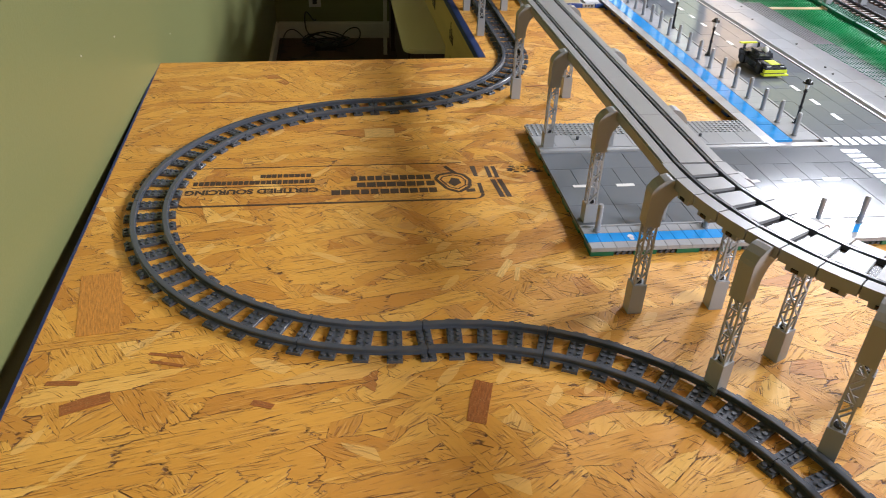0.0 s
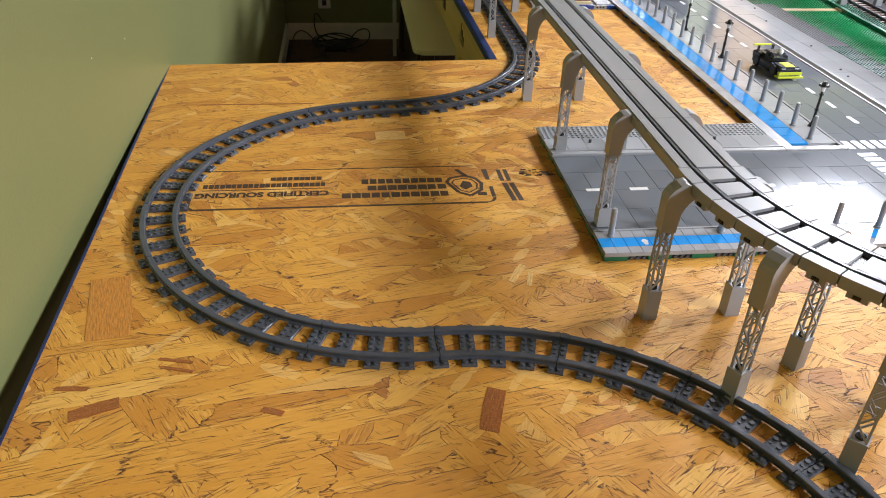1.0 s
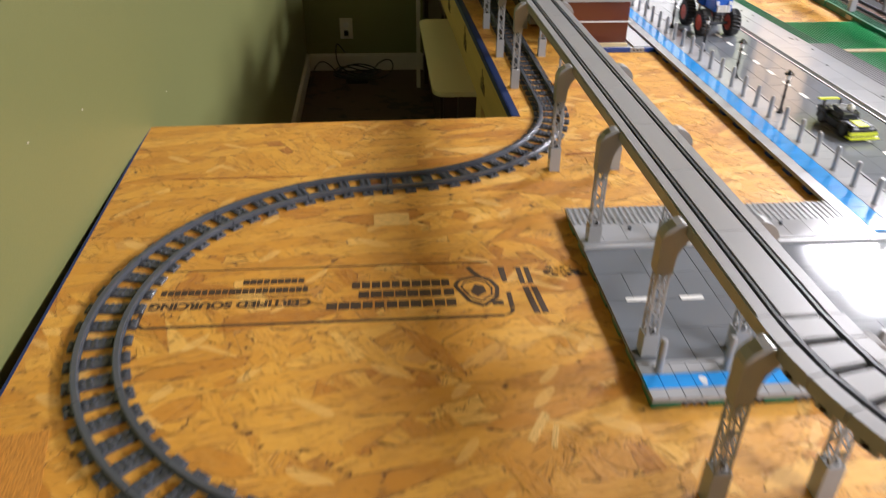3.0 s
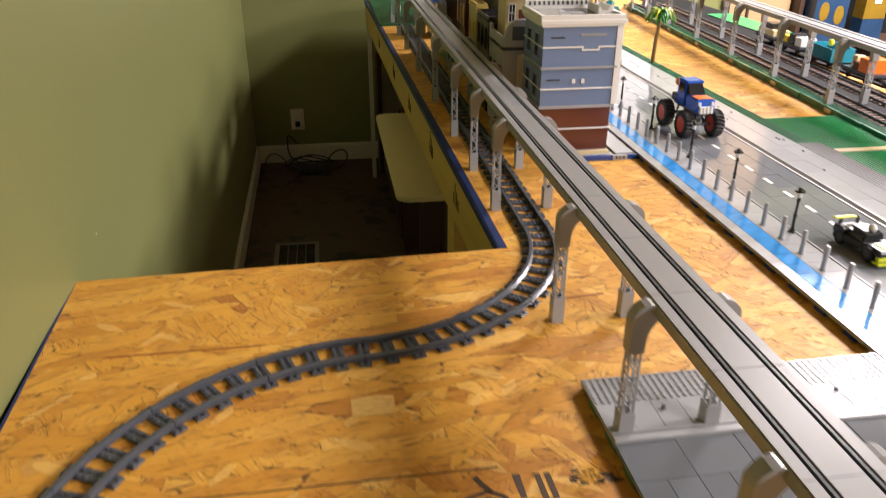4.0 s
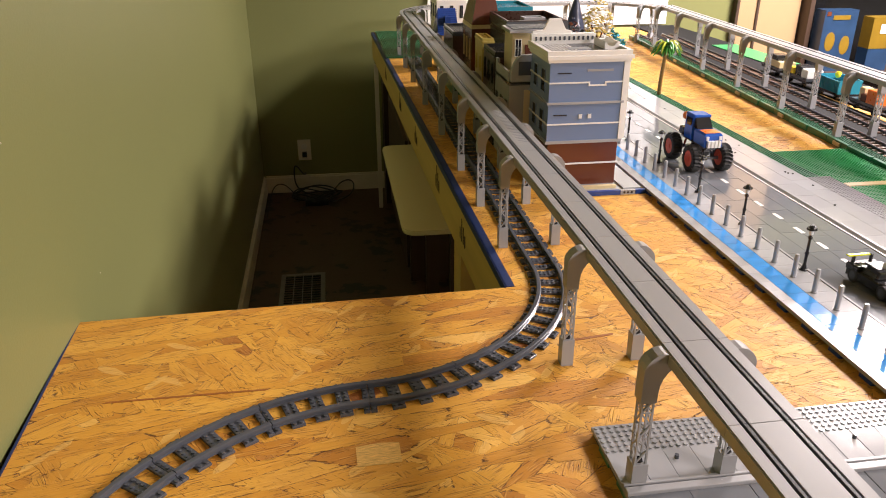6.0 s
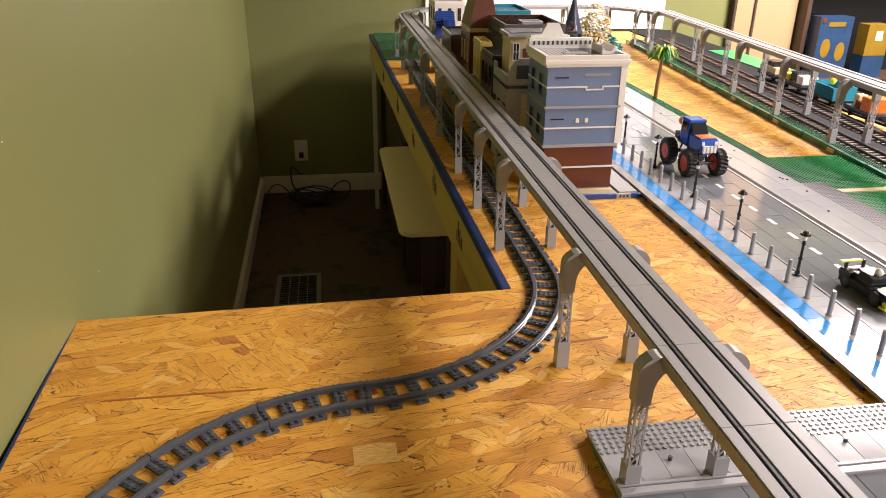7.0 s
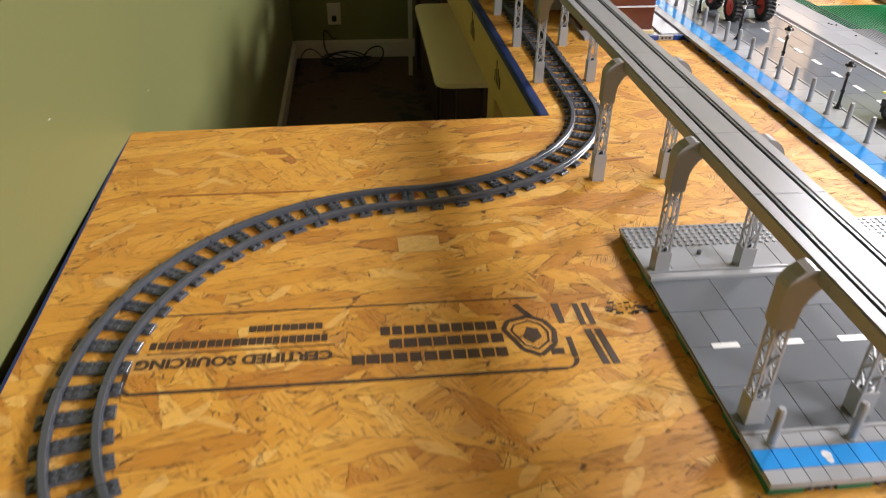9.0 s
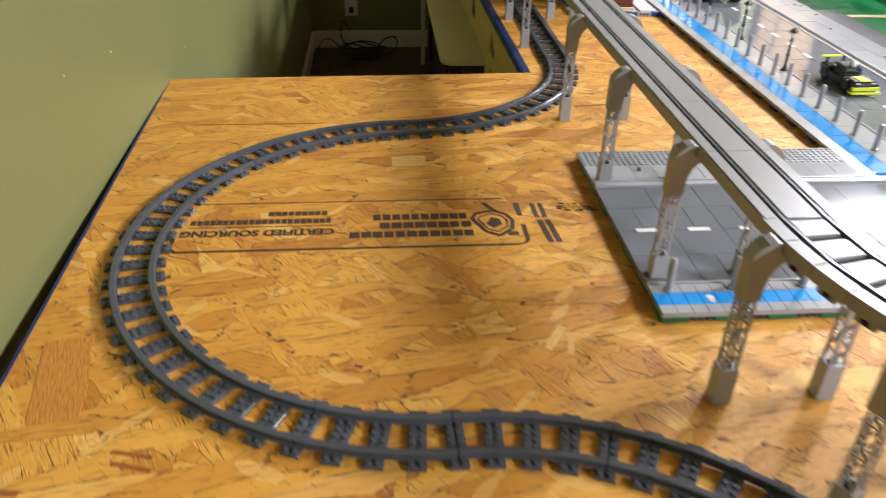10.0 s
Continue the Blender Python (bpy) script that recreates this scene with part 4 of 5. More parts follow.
def sports_car(m):
    c = thing("sports_car", "black and neon yellow toy sports car parked on the street", "car", m)
    part("body", Geo().box(-0.03, 0.03, -0.045, 0.06, 0.008, 0.026, c=0.003).prism([(-0.026, 0.02), (0.026, 0.02), (0.02, 0.034), (-0.02, 0.034)], -0.01, 0.055).box(-0.031, 0.031, 0.03, 0.062, 0.02, 0.033, c=0.002), DARK, c)
    part("bonnet", Geo().prism([(-0.026, 0.02), (0.026, 0.02), (0.024, 0.029), (-0.024, 0.029)], -0.066, -0.03), DARK, c, "black bonnet")
    part("bonnet_stripe", Geo().prism([(-0.014, 0.0285), (0.014, 0.0285), (0.012, 0.0302), (-0.012, 0.0302)], -0.0655, -0.032), NEON, c, "neon yellow stripe")
    part("helmet", Geo().ball(0.004, -0.002, 0.046, 0.008), WHITE, c, "white dome on the roof")
    part("bumper", Geo().box(-0.031, 0.031, -0.073, -0.064, 0.012, 0.019, c=0.001), NEON, c)
    part("grille", Geo().box(-0.028, 0.028, -0.071, -0.045, 0.0095, 0.0245, c=0.001), DARK, c)
    part("splitter", Geo().box(-0.034, 0.034, -0.078, -0.06, 0.006, 0.0095, c=0.0008), NEON, c, "neon yellow front splitter")
    part("windscreen", Geo().prism([(-0.021, 0.028), (0.021, 0.028), (0.018, 0.040), (-0.018, 0.040)], -0.016, 0.022), GLASS, c, "smoked windscreen")
    part("roof", Geo().box(-0.018, 0.018, -0.006, 0.03, 0.039, 0.043, c=0.001), DARK, c)
    part("wing", Geo().box(-0.036, 0.012, 0.053, 0.062, 0.045, 0.0475, c=0.0006), NEON, c, "neon yellow rear wing")
    for x in (-0.02, 0.02):
        part("wing_strut", Geo().box(x - 0.0015, x + 0.0015, 0.055, 0.062, 0.03, 0.045), DARK, c)
    for x in (-0.018, 0.018):
        part("headlight", Geo().box(x - 0.005, x + 0.005, -0.0675, -0.064, 0.021, 0.026), CLEAR, c)
    for x in (-0.0265, 0.0265):
        for y in (-0.04, 0.04):
            wheel(c, x, y, 0.0135, 0.011, DGREY)
    return c


sports_car(pose(0.928, 1.40, Z1 - 0.0008, 0, 0, 2) @ Matrix.Diagonal((0.78, 0.8, 0.85, 1)))


def monster_truck(m):
    c = thing("monster_truck", "blue toy monster truck with huge tyres and orange rims", "truck", m)
    part("chassis", Geo().box(-0.014, 0.014, -0.055, 0.06, 0.046, 0.063, c=0.001).box(-0.04, 0.04, -0.05, -0.044, 0.024, 0.03).box(-0.04, 0.04, 0.044, 0.05, 0.024, 0.03), DGREY, c)
    for x in (-0.013, 0.013):
        for y in (-0.045, 0.045):
            g = Geo().bar((x, y, 0.027), (x * 0.8, y * 0.7, 0.066), 0.004)
            part("shock", g, DARK, c)
    part("bonnet", Geo().box(-0.027, 0.027, -0.062, -0.012, 0.05, 0.078, c=0.004), TRUCKBLUE, c)
    part("flame", Geo().prism([(-0.024, 0.0785), (0.024, 0.0785), (0.016, 0.0795), (-0.016, 0.0795)], -0.058, -0.03), ORANGE, c, "orange flame print")
    part("cab", Geo().prism([(-0.028, 0.05), (0.028, 0.05), (0.028, 0.078), (0.025, 0.099), (-0.025, 0.099), (-0.028, 0.078)], -0.004, 0.03), TRUCKBLUE, c)
    part("roof", Geo().box(-0.026, 0.026, -0.006, 0.032, 0.099, 0.104, c=0.002), TRUCKBLUE, c)
    part("windscreen", Geo().add([(-0.024, -0.022, 0.078), (0.024, -0.022, 0.078), (0.022, -0.006, 0.0985), (-0.022, -0.006, 0.0985), (-0.024, -0.0038, 0.078), (0.024, -0.0038, 0.078), (0.022, -0.0038, 0.0985), (-0.022, -0.0038, 0.0985)], [(0, 1, 2, 3), (7, 6, 5, 4), (0, 4, 5, 1), (1, 5, 6, 2), (2, 6, 7, 3), (3, 7, 4, 0)]), GLASS, c, "smoked windscreen")
    for s in (-1, 1):
        part("side_window", Geo().box(s * 0.0275 - 0.001, s * 0.0275 + 0.001, 0.002, 0.024, 0.079, 0.096), GLASS, c)
        part("headlight", Geo().box(s * 0.02 - 0.004, s * 0.02 + 0.004, -0.0645, -0.062, 0.065, 0.073), CLEAR, c)
        part("exhaust", Geo().cyl(s * 0.02, 0.036, 0.05, 0.1, 0.003, n=10), CLEAR, c)
    gr = Geo().box(-0.02, 0.02, -0.066, -0.062, 0.05, 0.064)
    for i in range(4):
        gr.box(-0.02 + 0.011 * i, -0.0135 + 0.011 * i, -0.069, -0.066, 0.05, 0.064)
    part("grille", gr, WHITE, c, "white grille")
    part("bed", Geo().box(-0.025, 0.025, 0.032, 0.058, 0.05, 0.066, c=0.002), DARK, c)
    part("engine", Geo().cyl(0, 0.05, 0.07, 0.088, 0.012, 0.01, 10).ball(0.008, 0.06, 0.086, 0.01).ball(-0.01, 0.056, 0.088, 0.009), ORANGE, c, "orange rear turbine")
    for x in (-0.047, 0.047):
        for y in (-0.047, 0.047):
            wheel(c, x, y, 0.028, 0.03, RIM, 22)
    for o in c.children:
        if o.name.split(".")[0] not in ("wheel", "chassis", "shock"):
            o.location.z += 0.005
    return c


monster_truck(pose(0.938, 2.05, Z1 - 0.0008) @ Matrix.Diagonal((0.76, 1.10, 1.06, 1)))


def palm(m):
    p = thing("palm_tree", "toy palm tree with brown ringed trunk and green leaves", "tree", m)
    g = Geo()
    for i in range(13):
        k = 0.0095 * i
        x = 0.010 * (i / 12) ** 2
        g.cyl(x, 0, k, k + 0.0098, 0.0066 - 0.0001 * i, 0.0084 - 0.00016 * i, 10)
    part("trunk", g, BARK, p)
    rr = random.Random(8)
    for i in range(33):
        a, ll = 2 * math.pi * i / 11 + 0.3 * rr.random(), 0.044 + 0.02 * rr.random()
        up = (0.004, 0.013, 0.024)[i // 11]
        q = Geo()
        prev = None
        for k in range(5):
            t = k / 4
            c = Vector((0.010 + ll * t * math.cos(a), ll * t * math.sin(a), 0.126 + up * math.sin(2.6 * t) - 0.02 * t * t))
            s = Vector((-math.sin(a), math.cos(a), 0)) * (0.006 * math.sin(0.5 + 2.3 * t))
            row = (c - s, c + Vector((0, 0, 0.0022)), c + s)
            if prev:
                q.add([*prev, *row], [(0, 1, 4, 3), (1, 2, 5, 4), (3, 4, 1, 0)[::-1], (2, 0, 3, 5)])
            prev = row
        part("leaf", q, LIME if i > 21 and i % 3 else LEAF, p)
    return p


palm(pose(1.160, 2.78, 0.006) @ Matrix.Diagonal((0.9, 0.9, 1.18, 1)))


# ---- base plates and the far viaduct ----
def baseplate(x0, x1, y0, y1, mat, label, m=None, z=0.0065):
    b = thing("baseplate", label, "baseplate", m, "baseplates")
    part("sheet", Geo().box(x0, x1, y0, y1, 0.0, z), mat, b)
    tagged(part("studs", studs(x0, x1, y0, y1, z, mat), mat, b), kind="stuff")


baseplate(1.126, 1.176, 1.93, 3.36, DGREEN, "dark green studded strip of baseplate beside the street")
baseplate(1.126, 1.196, 1.566, 1.93, LGREY, "light grey studded strip of baseplate beside the street")
baseplate(1.126, 1.196, 0.80, 1.566, DGREEN, "dark green studded strip of baseplate beside the street")
baseplate(1.177, 1.385, 1.93, 2.125, GREEN, "bright green studded baseplate on the strand board")
baseplate(1.197, 1.37, 0.80, 1.857, GREEN, "bright green studded baseplate on the strand board")
baseplate(1.197, 1.385, 1.879, 1.929, GREEN, "bright green studded baseplate on the strand board")
part("joint_strip", Geo().box(1.197, 1.38, 1.858, 1.878, 0, 0.0085), TAN, thing("tan_strip", "tan plastic strip between two green baseplates", "plate"))

VA = -4.9
VM = pose(1.445, 2.2, 0, 0, 0, VA)
via = thing("rail_embankment", "dark green and grey raised bed carrying two tracks", "embankment", VM)
part("bed", Geo().box(-0.062, 0.17, -1.4, 1.8, 0, 0.014), BLACKMAT, via)
tagged(part("studs", studs(-0.062, -0.02, -1.4, 1.8, 0.014, DGREEN), DGREEN, via), kind="stuff")
gb = Geo().box(-0.07, -0.0625, 0, 0.095, 0, 0.0165).mesh("side_block", DGREEN)
tb = Geo().box(-0.069, -0.0625, 0, 0.03, 0.003, 0.0125).mesh("side_block", TAN)
for i in range(32):
    part("side_block", gb, DGREEN, via, m=pose(0.001 * (i % 3), -1.39 + 0.1 * i, 0))
    if i % 3 == 1:
        part("side_block", tb, TAN, via, m=pose(-0.004, -1.36 + 0.1 * i, 0))
fr = Geo().box(-0.002, 0.002, 0, 3.2, 0.0145, 0.023).mesh("rail", DGREY)
ft = Geo().box(-0.032, 0.032, -0.004, 0.004, 0.014, 0.0175).mesh("tie", TIEBROWN)
for cx in (0.0, 0.11):
    for s in (-1, 1):
        part("rail", fr, REDBROWN, via, m=pose(cx + s * GAUGE, -1.4, 0))
    for i in range(140):
        part("tie", ft, REDBROWN, via, m=pose(cx, -1.39 + 0.0228 * i, 0))
for y in (-0.95, -0.63, -0.31, 0.0, 0.31, 0.62, 0.93, 1.24, 1.50):
    pier_pair(VM @ pose(0, y, 0.014))
for i in range(23):
    copy_thing(deck, VM @ pose(0, -1.4 + 0.128 * i, 0.014))
yard = thing("train_yard", "black studded baseplate under parked toy trains", "baseplate")
part("sheet", Geo().box(1.70, 1.925, 0.6, 4.39, 0, 0.006), BLACKMAT, yard)
gy = Geo().box(1.80, 1.92, 3.2, 3.7, 0.006, 0.01)
part("green_patch", gy, GREEN, yard)


# ---- buildings ----
DARKBROWN = plastic("dark_brown_plastic", (0.05, 0.022, 0.014), 0.28, 0.06)
def ring_frame(w, h, t, d):
    """A window frame in x and z, standing out to -y."""
    return Geo().box(-w / 2, w / 2, -d, 0, 0, t).box(-w / 2, w / 2, -d, 0, h - t, h).box(-w / 2, -w / 2 + t, -d, 0, t, h - t).box(w / 2 - t, w / 2, -d, 0, t, h - t)


def window(parent, m, w, h, frame_mat, pane_mat=GLASS, bars_=0):
    me = stock(("wf", w, h, frame_mat.name), lambda: ring_frame(w, h, 0.0016, 0.0022).mesh("window_frame", frame_mat))
    f = part("window", me, frame_mat, parent, m=m)
    pm = stock(("wp", w, h, pane_mat.name), lambda: Geo().box(-w / 2 + 0.0016, w / 2 - 0.0016, -0.0009, 0, 0.0016, h - 0.0016).mesh("pane", pane_mat))
    part("pane", pm, pane_mat, f)
    if bars_:
        bmsh = stock(("wb", w, h, frame_mat.name), lambda: Geo().box(-0.0006, 0.0006, -0.0017, -0.0009, 0.0016, h - 0.0016).box(-w / 2 + 0.0016, w / 2 - 0.0016, -0.0017, -0.0009, h / 2 - 0.0006, h / 2 + 0.0006).mesh("glazing_bar", frame_mat))
        part("glazing_bar", bmsh, frame_mat, f)


def parapet(w, d, z0, z1, t):
    return Geo().box(0, w, 0, t, z0, z1).box(0, w, d - t, d, z0, z1).box(0, t, t, d - t, z0, z1).box(w - t, w, t, d - t, z0, z1)


def house(name, label, x, y, w, d, storeys, win, roof_mat, cap_mat, cap=0.012, cols=(3, 2), ww=0.016, wh=0.026, frame=WHITE, rz=0):
    """A flat-roofed toy house; storeys is a list of height and material; win says which storeys have windows."""
    b = thing(name, label, "toy house", pose(x, y, 0.006, 0, 0, rz), "toy houses")
    z = 0.0
    for k, (h, mat) in enumerate(storeys):
        part("storey", Geo().box(0, w, 0, d, z, z + h), mat, b)
        part("band", Geo().box(-0.002, w + 0.002, -0.002, d + 0.002, z + h - 0.003, z + h + 0.0006), cap_mat, b)
        if k in win:
            for i in range(cols[0]):
                window(b, pose(w * (i + 0.5) / cols[0], 0, z + h * 0.25), ww, wh, frame, bars_=1)
            for i in range(cols[1]):
                window(b, pose(0, d * (i + 0.5) / cols[1], z + h * 0.25, 0, 0, -90), ww, wh, frame, bars_=1)
                window(b, pose(w, d * (i + 0.5) / cols[1], z + h * 0.25, 0, 0, 90), ww, wh, frame, bars_=1)
        z += h
    part("roof", Geo().box(0.003, w - 0.003, 0.003, d - 0.003, z, z + 0.003), roof_mat, b)
    tagged(part("studs", studs(0.006, w - 0.006, 0.006, d - 0.006, z + 0.003, roof_mat), roof_mat, b), kind="stuff")
    part("parapet", parapet(w, d, z + 0.0006, z + cap, 0.004), cap_mat, b)
    return b


# the blue corner house: plain sand blue back with white bands over a brown ground floor
BX, BY, BW, BD = 0.549, 1.955, 0.157, 0.150
bh = thing("corner_house", "sand blue toy house with white bands over brown ground floor", "toy house", pose(BX, BY, 0.0065), "toy houses")
part("ground_floor", Geo().box(0.004, BW, 0.003, BD, 0.0, 0.094), REDBROWN, bh, "reddish brown ground floor")
part("rail", Geo().box(0.0, BW + 0.003, -0.003, 0.002, 0.048, 0.0505), CLEAR, bh)
part("band", Geo().box(-0.003, BW + 0.003, -0.003, BD, 0.094, 0.1), PAVEGREY, bh)
part("storey", Geo().box(0, BW, 0, BD, 0.1, 0.177), SANDBLUE, bh)
part("band", Geo().box(-0.004, BW + 0.003, -0.004, BD, 0.177, 0.1815), PAVEGREY, bh)
part("storey", Geo().box(0, BW, 0, BD, 0.1815, 0.262), SANDBLUE, bh)
part("corner_post", Geo().box(BW - 0.002, BW + 0.011, -0.002, 0.02, 0.1, 0.262), WHITE, bh, "white corner column")
part("cornice", Geo().box(-0.005, BW + 0.012, -0.005, BD, 0.262, 0.268).box(-0.008, BW + 0.016, -0.008, BD + 0.004, 0.268, 0.276, c=0.001), WHITE, bh, "white stepped cornice")
part("roof", Geo().box(0.004, BW - 0.004, 0.004, BD - 0.004, 0.276, 0.278), DGREY, bh)
tagged(part("studs", studs(0.006, BW - 0.09, 0.01, BD - 0.02, 0.278, WHITE), WHITE, bh), kind="stuff")
pr = parapet(BW + 0.02, BD + 0.01, 0.276, 0.285, 0.007)
part("parapet", pr, WHITE, bh, m=pose(-0.008, -0.006, 0))
part("parapet", Geo().box(-0.006, BW - 0.02, BD - 0.016, BD, 0.277, 0.299), WHITE, bh, "raised white rear parapet with teeth")
tooth = Geo().box(0, 0.004, -0.002, 0, 0.286, 0.294).mesh("tooth", DGREY)
for i in range(13):
    part("tooth", tooth, DGREY, bh, m=pose(0.002 + 0.0105 * i, BD - 0.0162, 0))
    part("tooth", tooth, DGREY, bh, m=pose(0.002 + 0.0105 * i, 0.0085, -0.0095))
part("dish", Geo().prism([(0.0, 0.0), (0.028, 0.0), (0.034, 0.014), (0.028, 0.016), (0.02, 0.006), (0.008, 0.006), (0.0, 0.016)], 0, 0.07), WHITE, bh, "", pose(BW - 0.028, 0.05, 0.278))
part("hatch", Geo().box(0.05, 0.1, 0.05, 0.075, 0.278, 0.2805, c=0.0006), LGREY, bh)
# white lines and marks on the plain back wall
ln = Geo().box(-0.001, 0.082, -0.0022, 0, 0.2195, 0.2225).box(0.082, 0.085, -0.0022, 0, 0.2135, 0.2225).box(0.085, 0.117, -0.0022, 0, 0.2135, 0.2165).box(0.117, 0.12, -0.0022, 0, 0.2135, 0.2225).box(0.12, BW - 0.002, -0.0022, 0, 0.2195, 0.2225)
part("white_line", ln, WHITE, bh, "white stepped line of plates")
part("white_line", Geo().box(-0.001, BW - 0.002, -0.0022, 0, 0.134, 0.137), WHITE, bh)
part("inset", Geo().box(0.078, 0.133, -0.0015, 0, 0.243, 0.2475), LGREY, bh)
part("slot", Geo().box(0.016, 0.045, -0.0015, 0, 0.2395, 0.2415), DARK, bh)
part("slot", Geo().box(0.012, 0.04, -0.0015, 0, 0.1535, 0.1555), DARK, bh)
for x in (0.066, 0.086):
    part("small_window", Geo().box(x, x + 0.007, -0.002, 0, 0.1465, 0.1555), WHITE, bh)
for z in (0.112, 0.196):
    for i in range(2):
        window(bh, pose(0, 0.045 + 0.06 * i, z, 0, 0, -90), 0.03, 0.048, SANDBLUE)
for z in (0.134, 0.2195):
    part("side_line", Geo().box(-0.0022, 0, 0, BD, z, z + 0.003), WHITE, bh)
bp_ = thing("house_base", "blue and grey plates under the corner house", "plate", pose(0.0, 0.0, 0.0), "")
part("sheet", Geo().box(0.545, 0.752, 1.907, 2.11, 0.0, 0.0063), LGREY, bp_)
part("blue_plate", Geo().box(0.600, 0.700, 1.899, 1.907, 0, 0.0095), NAVY, bp_, "navy blue plate")
part("grey_beam", Geo().box(0.701, 0.733, 1.899, 1.907, 0, 0.0095), LGREY, bp_)
for i in range(3):
    part("hole", Geo().cyl(0, 0, 0, 0.0006, 0.0024, n=10, m=pose(0.709 + 0.008 * i, 1.899, 0.005, 90)), DARK, bp_)
part("blue_plate", Geo().box(0.734, 0.756, 1.899, 1.907, 0, 0.0095), NAVY, bp_, "navy blue plate")
part("tan_strip", Geo().box(0.605, 0.70, 1.925, 1.935, 0.0063, 0.0125), TAN, bp_)
part("pavement", Geo().box(0.712, 0.752, 1.915, 2.10, 0.0063, 0.0095), PAVEGREY, bp_)

# white curved gable at the back of the corner house
part("gable", Geo().prism([(0.0, 0.29), (0.088, 0.29), (0.088, 0.303), (0.074, 0.306), (0.062, 0.329), (0.036, 0.329), (0.024, 0.306), (0.0, 0.303)], BD - 0.002, BD + 0.006), WHITE, bh, "white curved gable")

# grey house: plain wall with a tan door, a terrace behind a curved gable, a cream attic
gh = house("grey_house", "grey toy house with dark panel, terrace and cream attic", 0.506, 2.125, 0.115, 0.15, [(0.187, LGREY)], {0}, DGREY, DGREY, 0.004, (0, 3), 0.022, 0.10, DGREY)
part("gable", Geo().prism([(0.003, 0.188), (0.114, 0.188), (0.114, 0.252), (0.03, 0.25), (0.018, 0.244), (0.010, 0.232), (0.003, 0.214)], 0.0, 0.014), LGREY, gh, "grey gable with a curved shoulder")
part("panel", Geo().box(0.02, 0.075, -0.0015, 0, 0.206, 0.236), DGREY, gh, "dark grey panel")
part("terrace_wall", Geo().box(0.0, 0.006, 0.014, 0.15, 0.188, 0.212).box(0.0, 0.006, 0.13, 0.15, 0.212, 0.222), LGREY, gh)
part("tan_door", Geo().box(0.034, 0.058, -0.002, 0, 0.09, 0.173), TAN, gh, "tan door panel")
part("attic", Geo().box(0.02, 0.112, 0.07, 0.15, 0.1912, 0.289), TAN, gh, "cream attic storey")
part("attic_roof", Geo().box(0.012, 0.115, 0.062, 0.152, 0.289, 0.296, c=0.001), PAVEGREY, gh, "pale roof rim")
rs = Geo()
for i in range(6):
    rs.box(0.02, 0.108, 0.07 + 0.013 * i, 0.076 + 0.013 * i, 0.296, 0.2985)
part("roof_slats", rs, DGREY, gh)
window(gh, pose(0.034, 0.07, 0.235), 0.016, 0.04, WHITE, GLASS, 1)
part("attic_door", Geo().box(0.05, 0.066, 0.0685, 0.07, 0.192, 0.262), REDBROWN, gh, "brown attic door")

house("dark_house", "black toy house with dark brown upper floor", 0.505, 2.285, 0.11, 0.135, [(0.13, DARK), (0.092, DARKBROWN)], {0, 1}, DARK, DARK, 0.010, (2, 3), 0.014, 0.05, DARK)
house("yellow_house", "narrow yellow tan toy house", 0.503, 2.43, 0.03, 0.10, [(0.13, OLIVE), (0.105, OLIVE)], {0, 1}, OLIVE, OLIVE, 0.008, (1, 2), 0.012, 0.04, OLIVE)
tg = house("grey_brown_house", "tall grey brown toy house with flat roof", 0.575, 2.46, 0.16, 0.22, [(0.12, DARKBROWN), (0.126, DGREY)], {0, 1}, DARK, DARKBROWN, 0.036, (4, 4), 0.016, 0.055, DGREY)
part("parapet_band", parapet(0.166, 0.226, 0.252, 0.280, 0.005), DGREY, tg, "dark grey roof parapet", pose(-0.003, -0.003, 0))
part("roof_light", parapet(0.06, 0.05, 0.2495, 0.274, 0.005), LGREY, tg, "", pose(0.075, 0.12, 0))
rh = house("red_brown_house", "red brown toy house with steep roof above a green shop", 0.522, 2.69, 0.085, 0.15, [(0.11, DGREEN), (0.125, REDBROWN)], {0, 1}, REDBROWN, TAN, 0.008, (2, 3), 0.014, 0.06, TAN)
part("steep_roof", Geo().add([(0, 0, 0.2535), (0.085, 0, 0.2535), (0.085, 0.15, 0.2535), (0, 0.15, 0.2535), (0.018, 0.02, 0.335), (0.07, 0.02, 0.335), (0.07, 0.13, 0.335), (0.018, 0.13, 0.335)], [(3, 2, 1, 0), (0, 1, 5, 4), (1, 2, 6, 5), (2, 3, 7, 6), (3, 0, 4, 7), (4, 5, 6, 7)]), REDBROWN, rh, "red brown steep roof", pose(0, 0, -0.0095))
bl = house("blue_roofed_house", "tan toy house with navy blue tiled roof", 0.512, 3.32, 0.075, 0.14, [(0.122, TAN)], {0}, TAN, TAN, 0.004, (2, 3), 0.014, 0.045, WHITE)
ROOF_UP = pose(0, 0, 0.018) @ Matrix.Diagonal((0.83, 1, 1, 1))
part("blue_roof", Geo().add([(-0.004, -0.006, 0.109), (0.094, -0.006, 0.109), (0.085, 0.05, 0.2), (0.005, 0.05, 0.2), (-0.004, 0.14, 0.109), (0.094, 0.14, 0.109)], [(0, 1, 2, 3), (3, 2, 5, 4), (0, 3, 4), (1, 5, 2), (0, 4, 5, 1)]), NAVY, bl, "navy blue roof", ROOF_UP)
sl = Geo()
for k in range(14):
    t = k / 14
    for i in range(9):
        xa = -0.003 + 0.0105 * i
        sl.box(xa, xa + 0.0095, -0.0070 + 0.056 * t, 0.0005 + 0.056 * t, 0.1085 + 0.091 * t, 0.1105 + 0.091 * t)
tagged(part("roof_tiles", sl, NAVY, bl, m=ROOF_UP), kind="stuff")
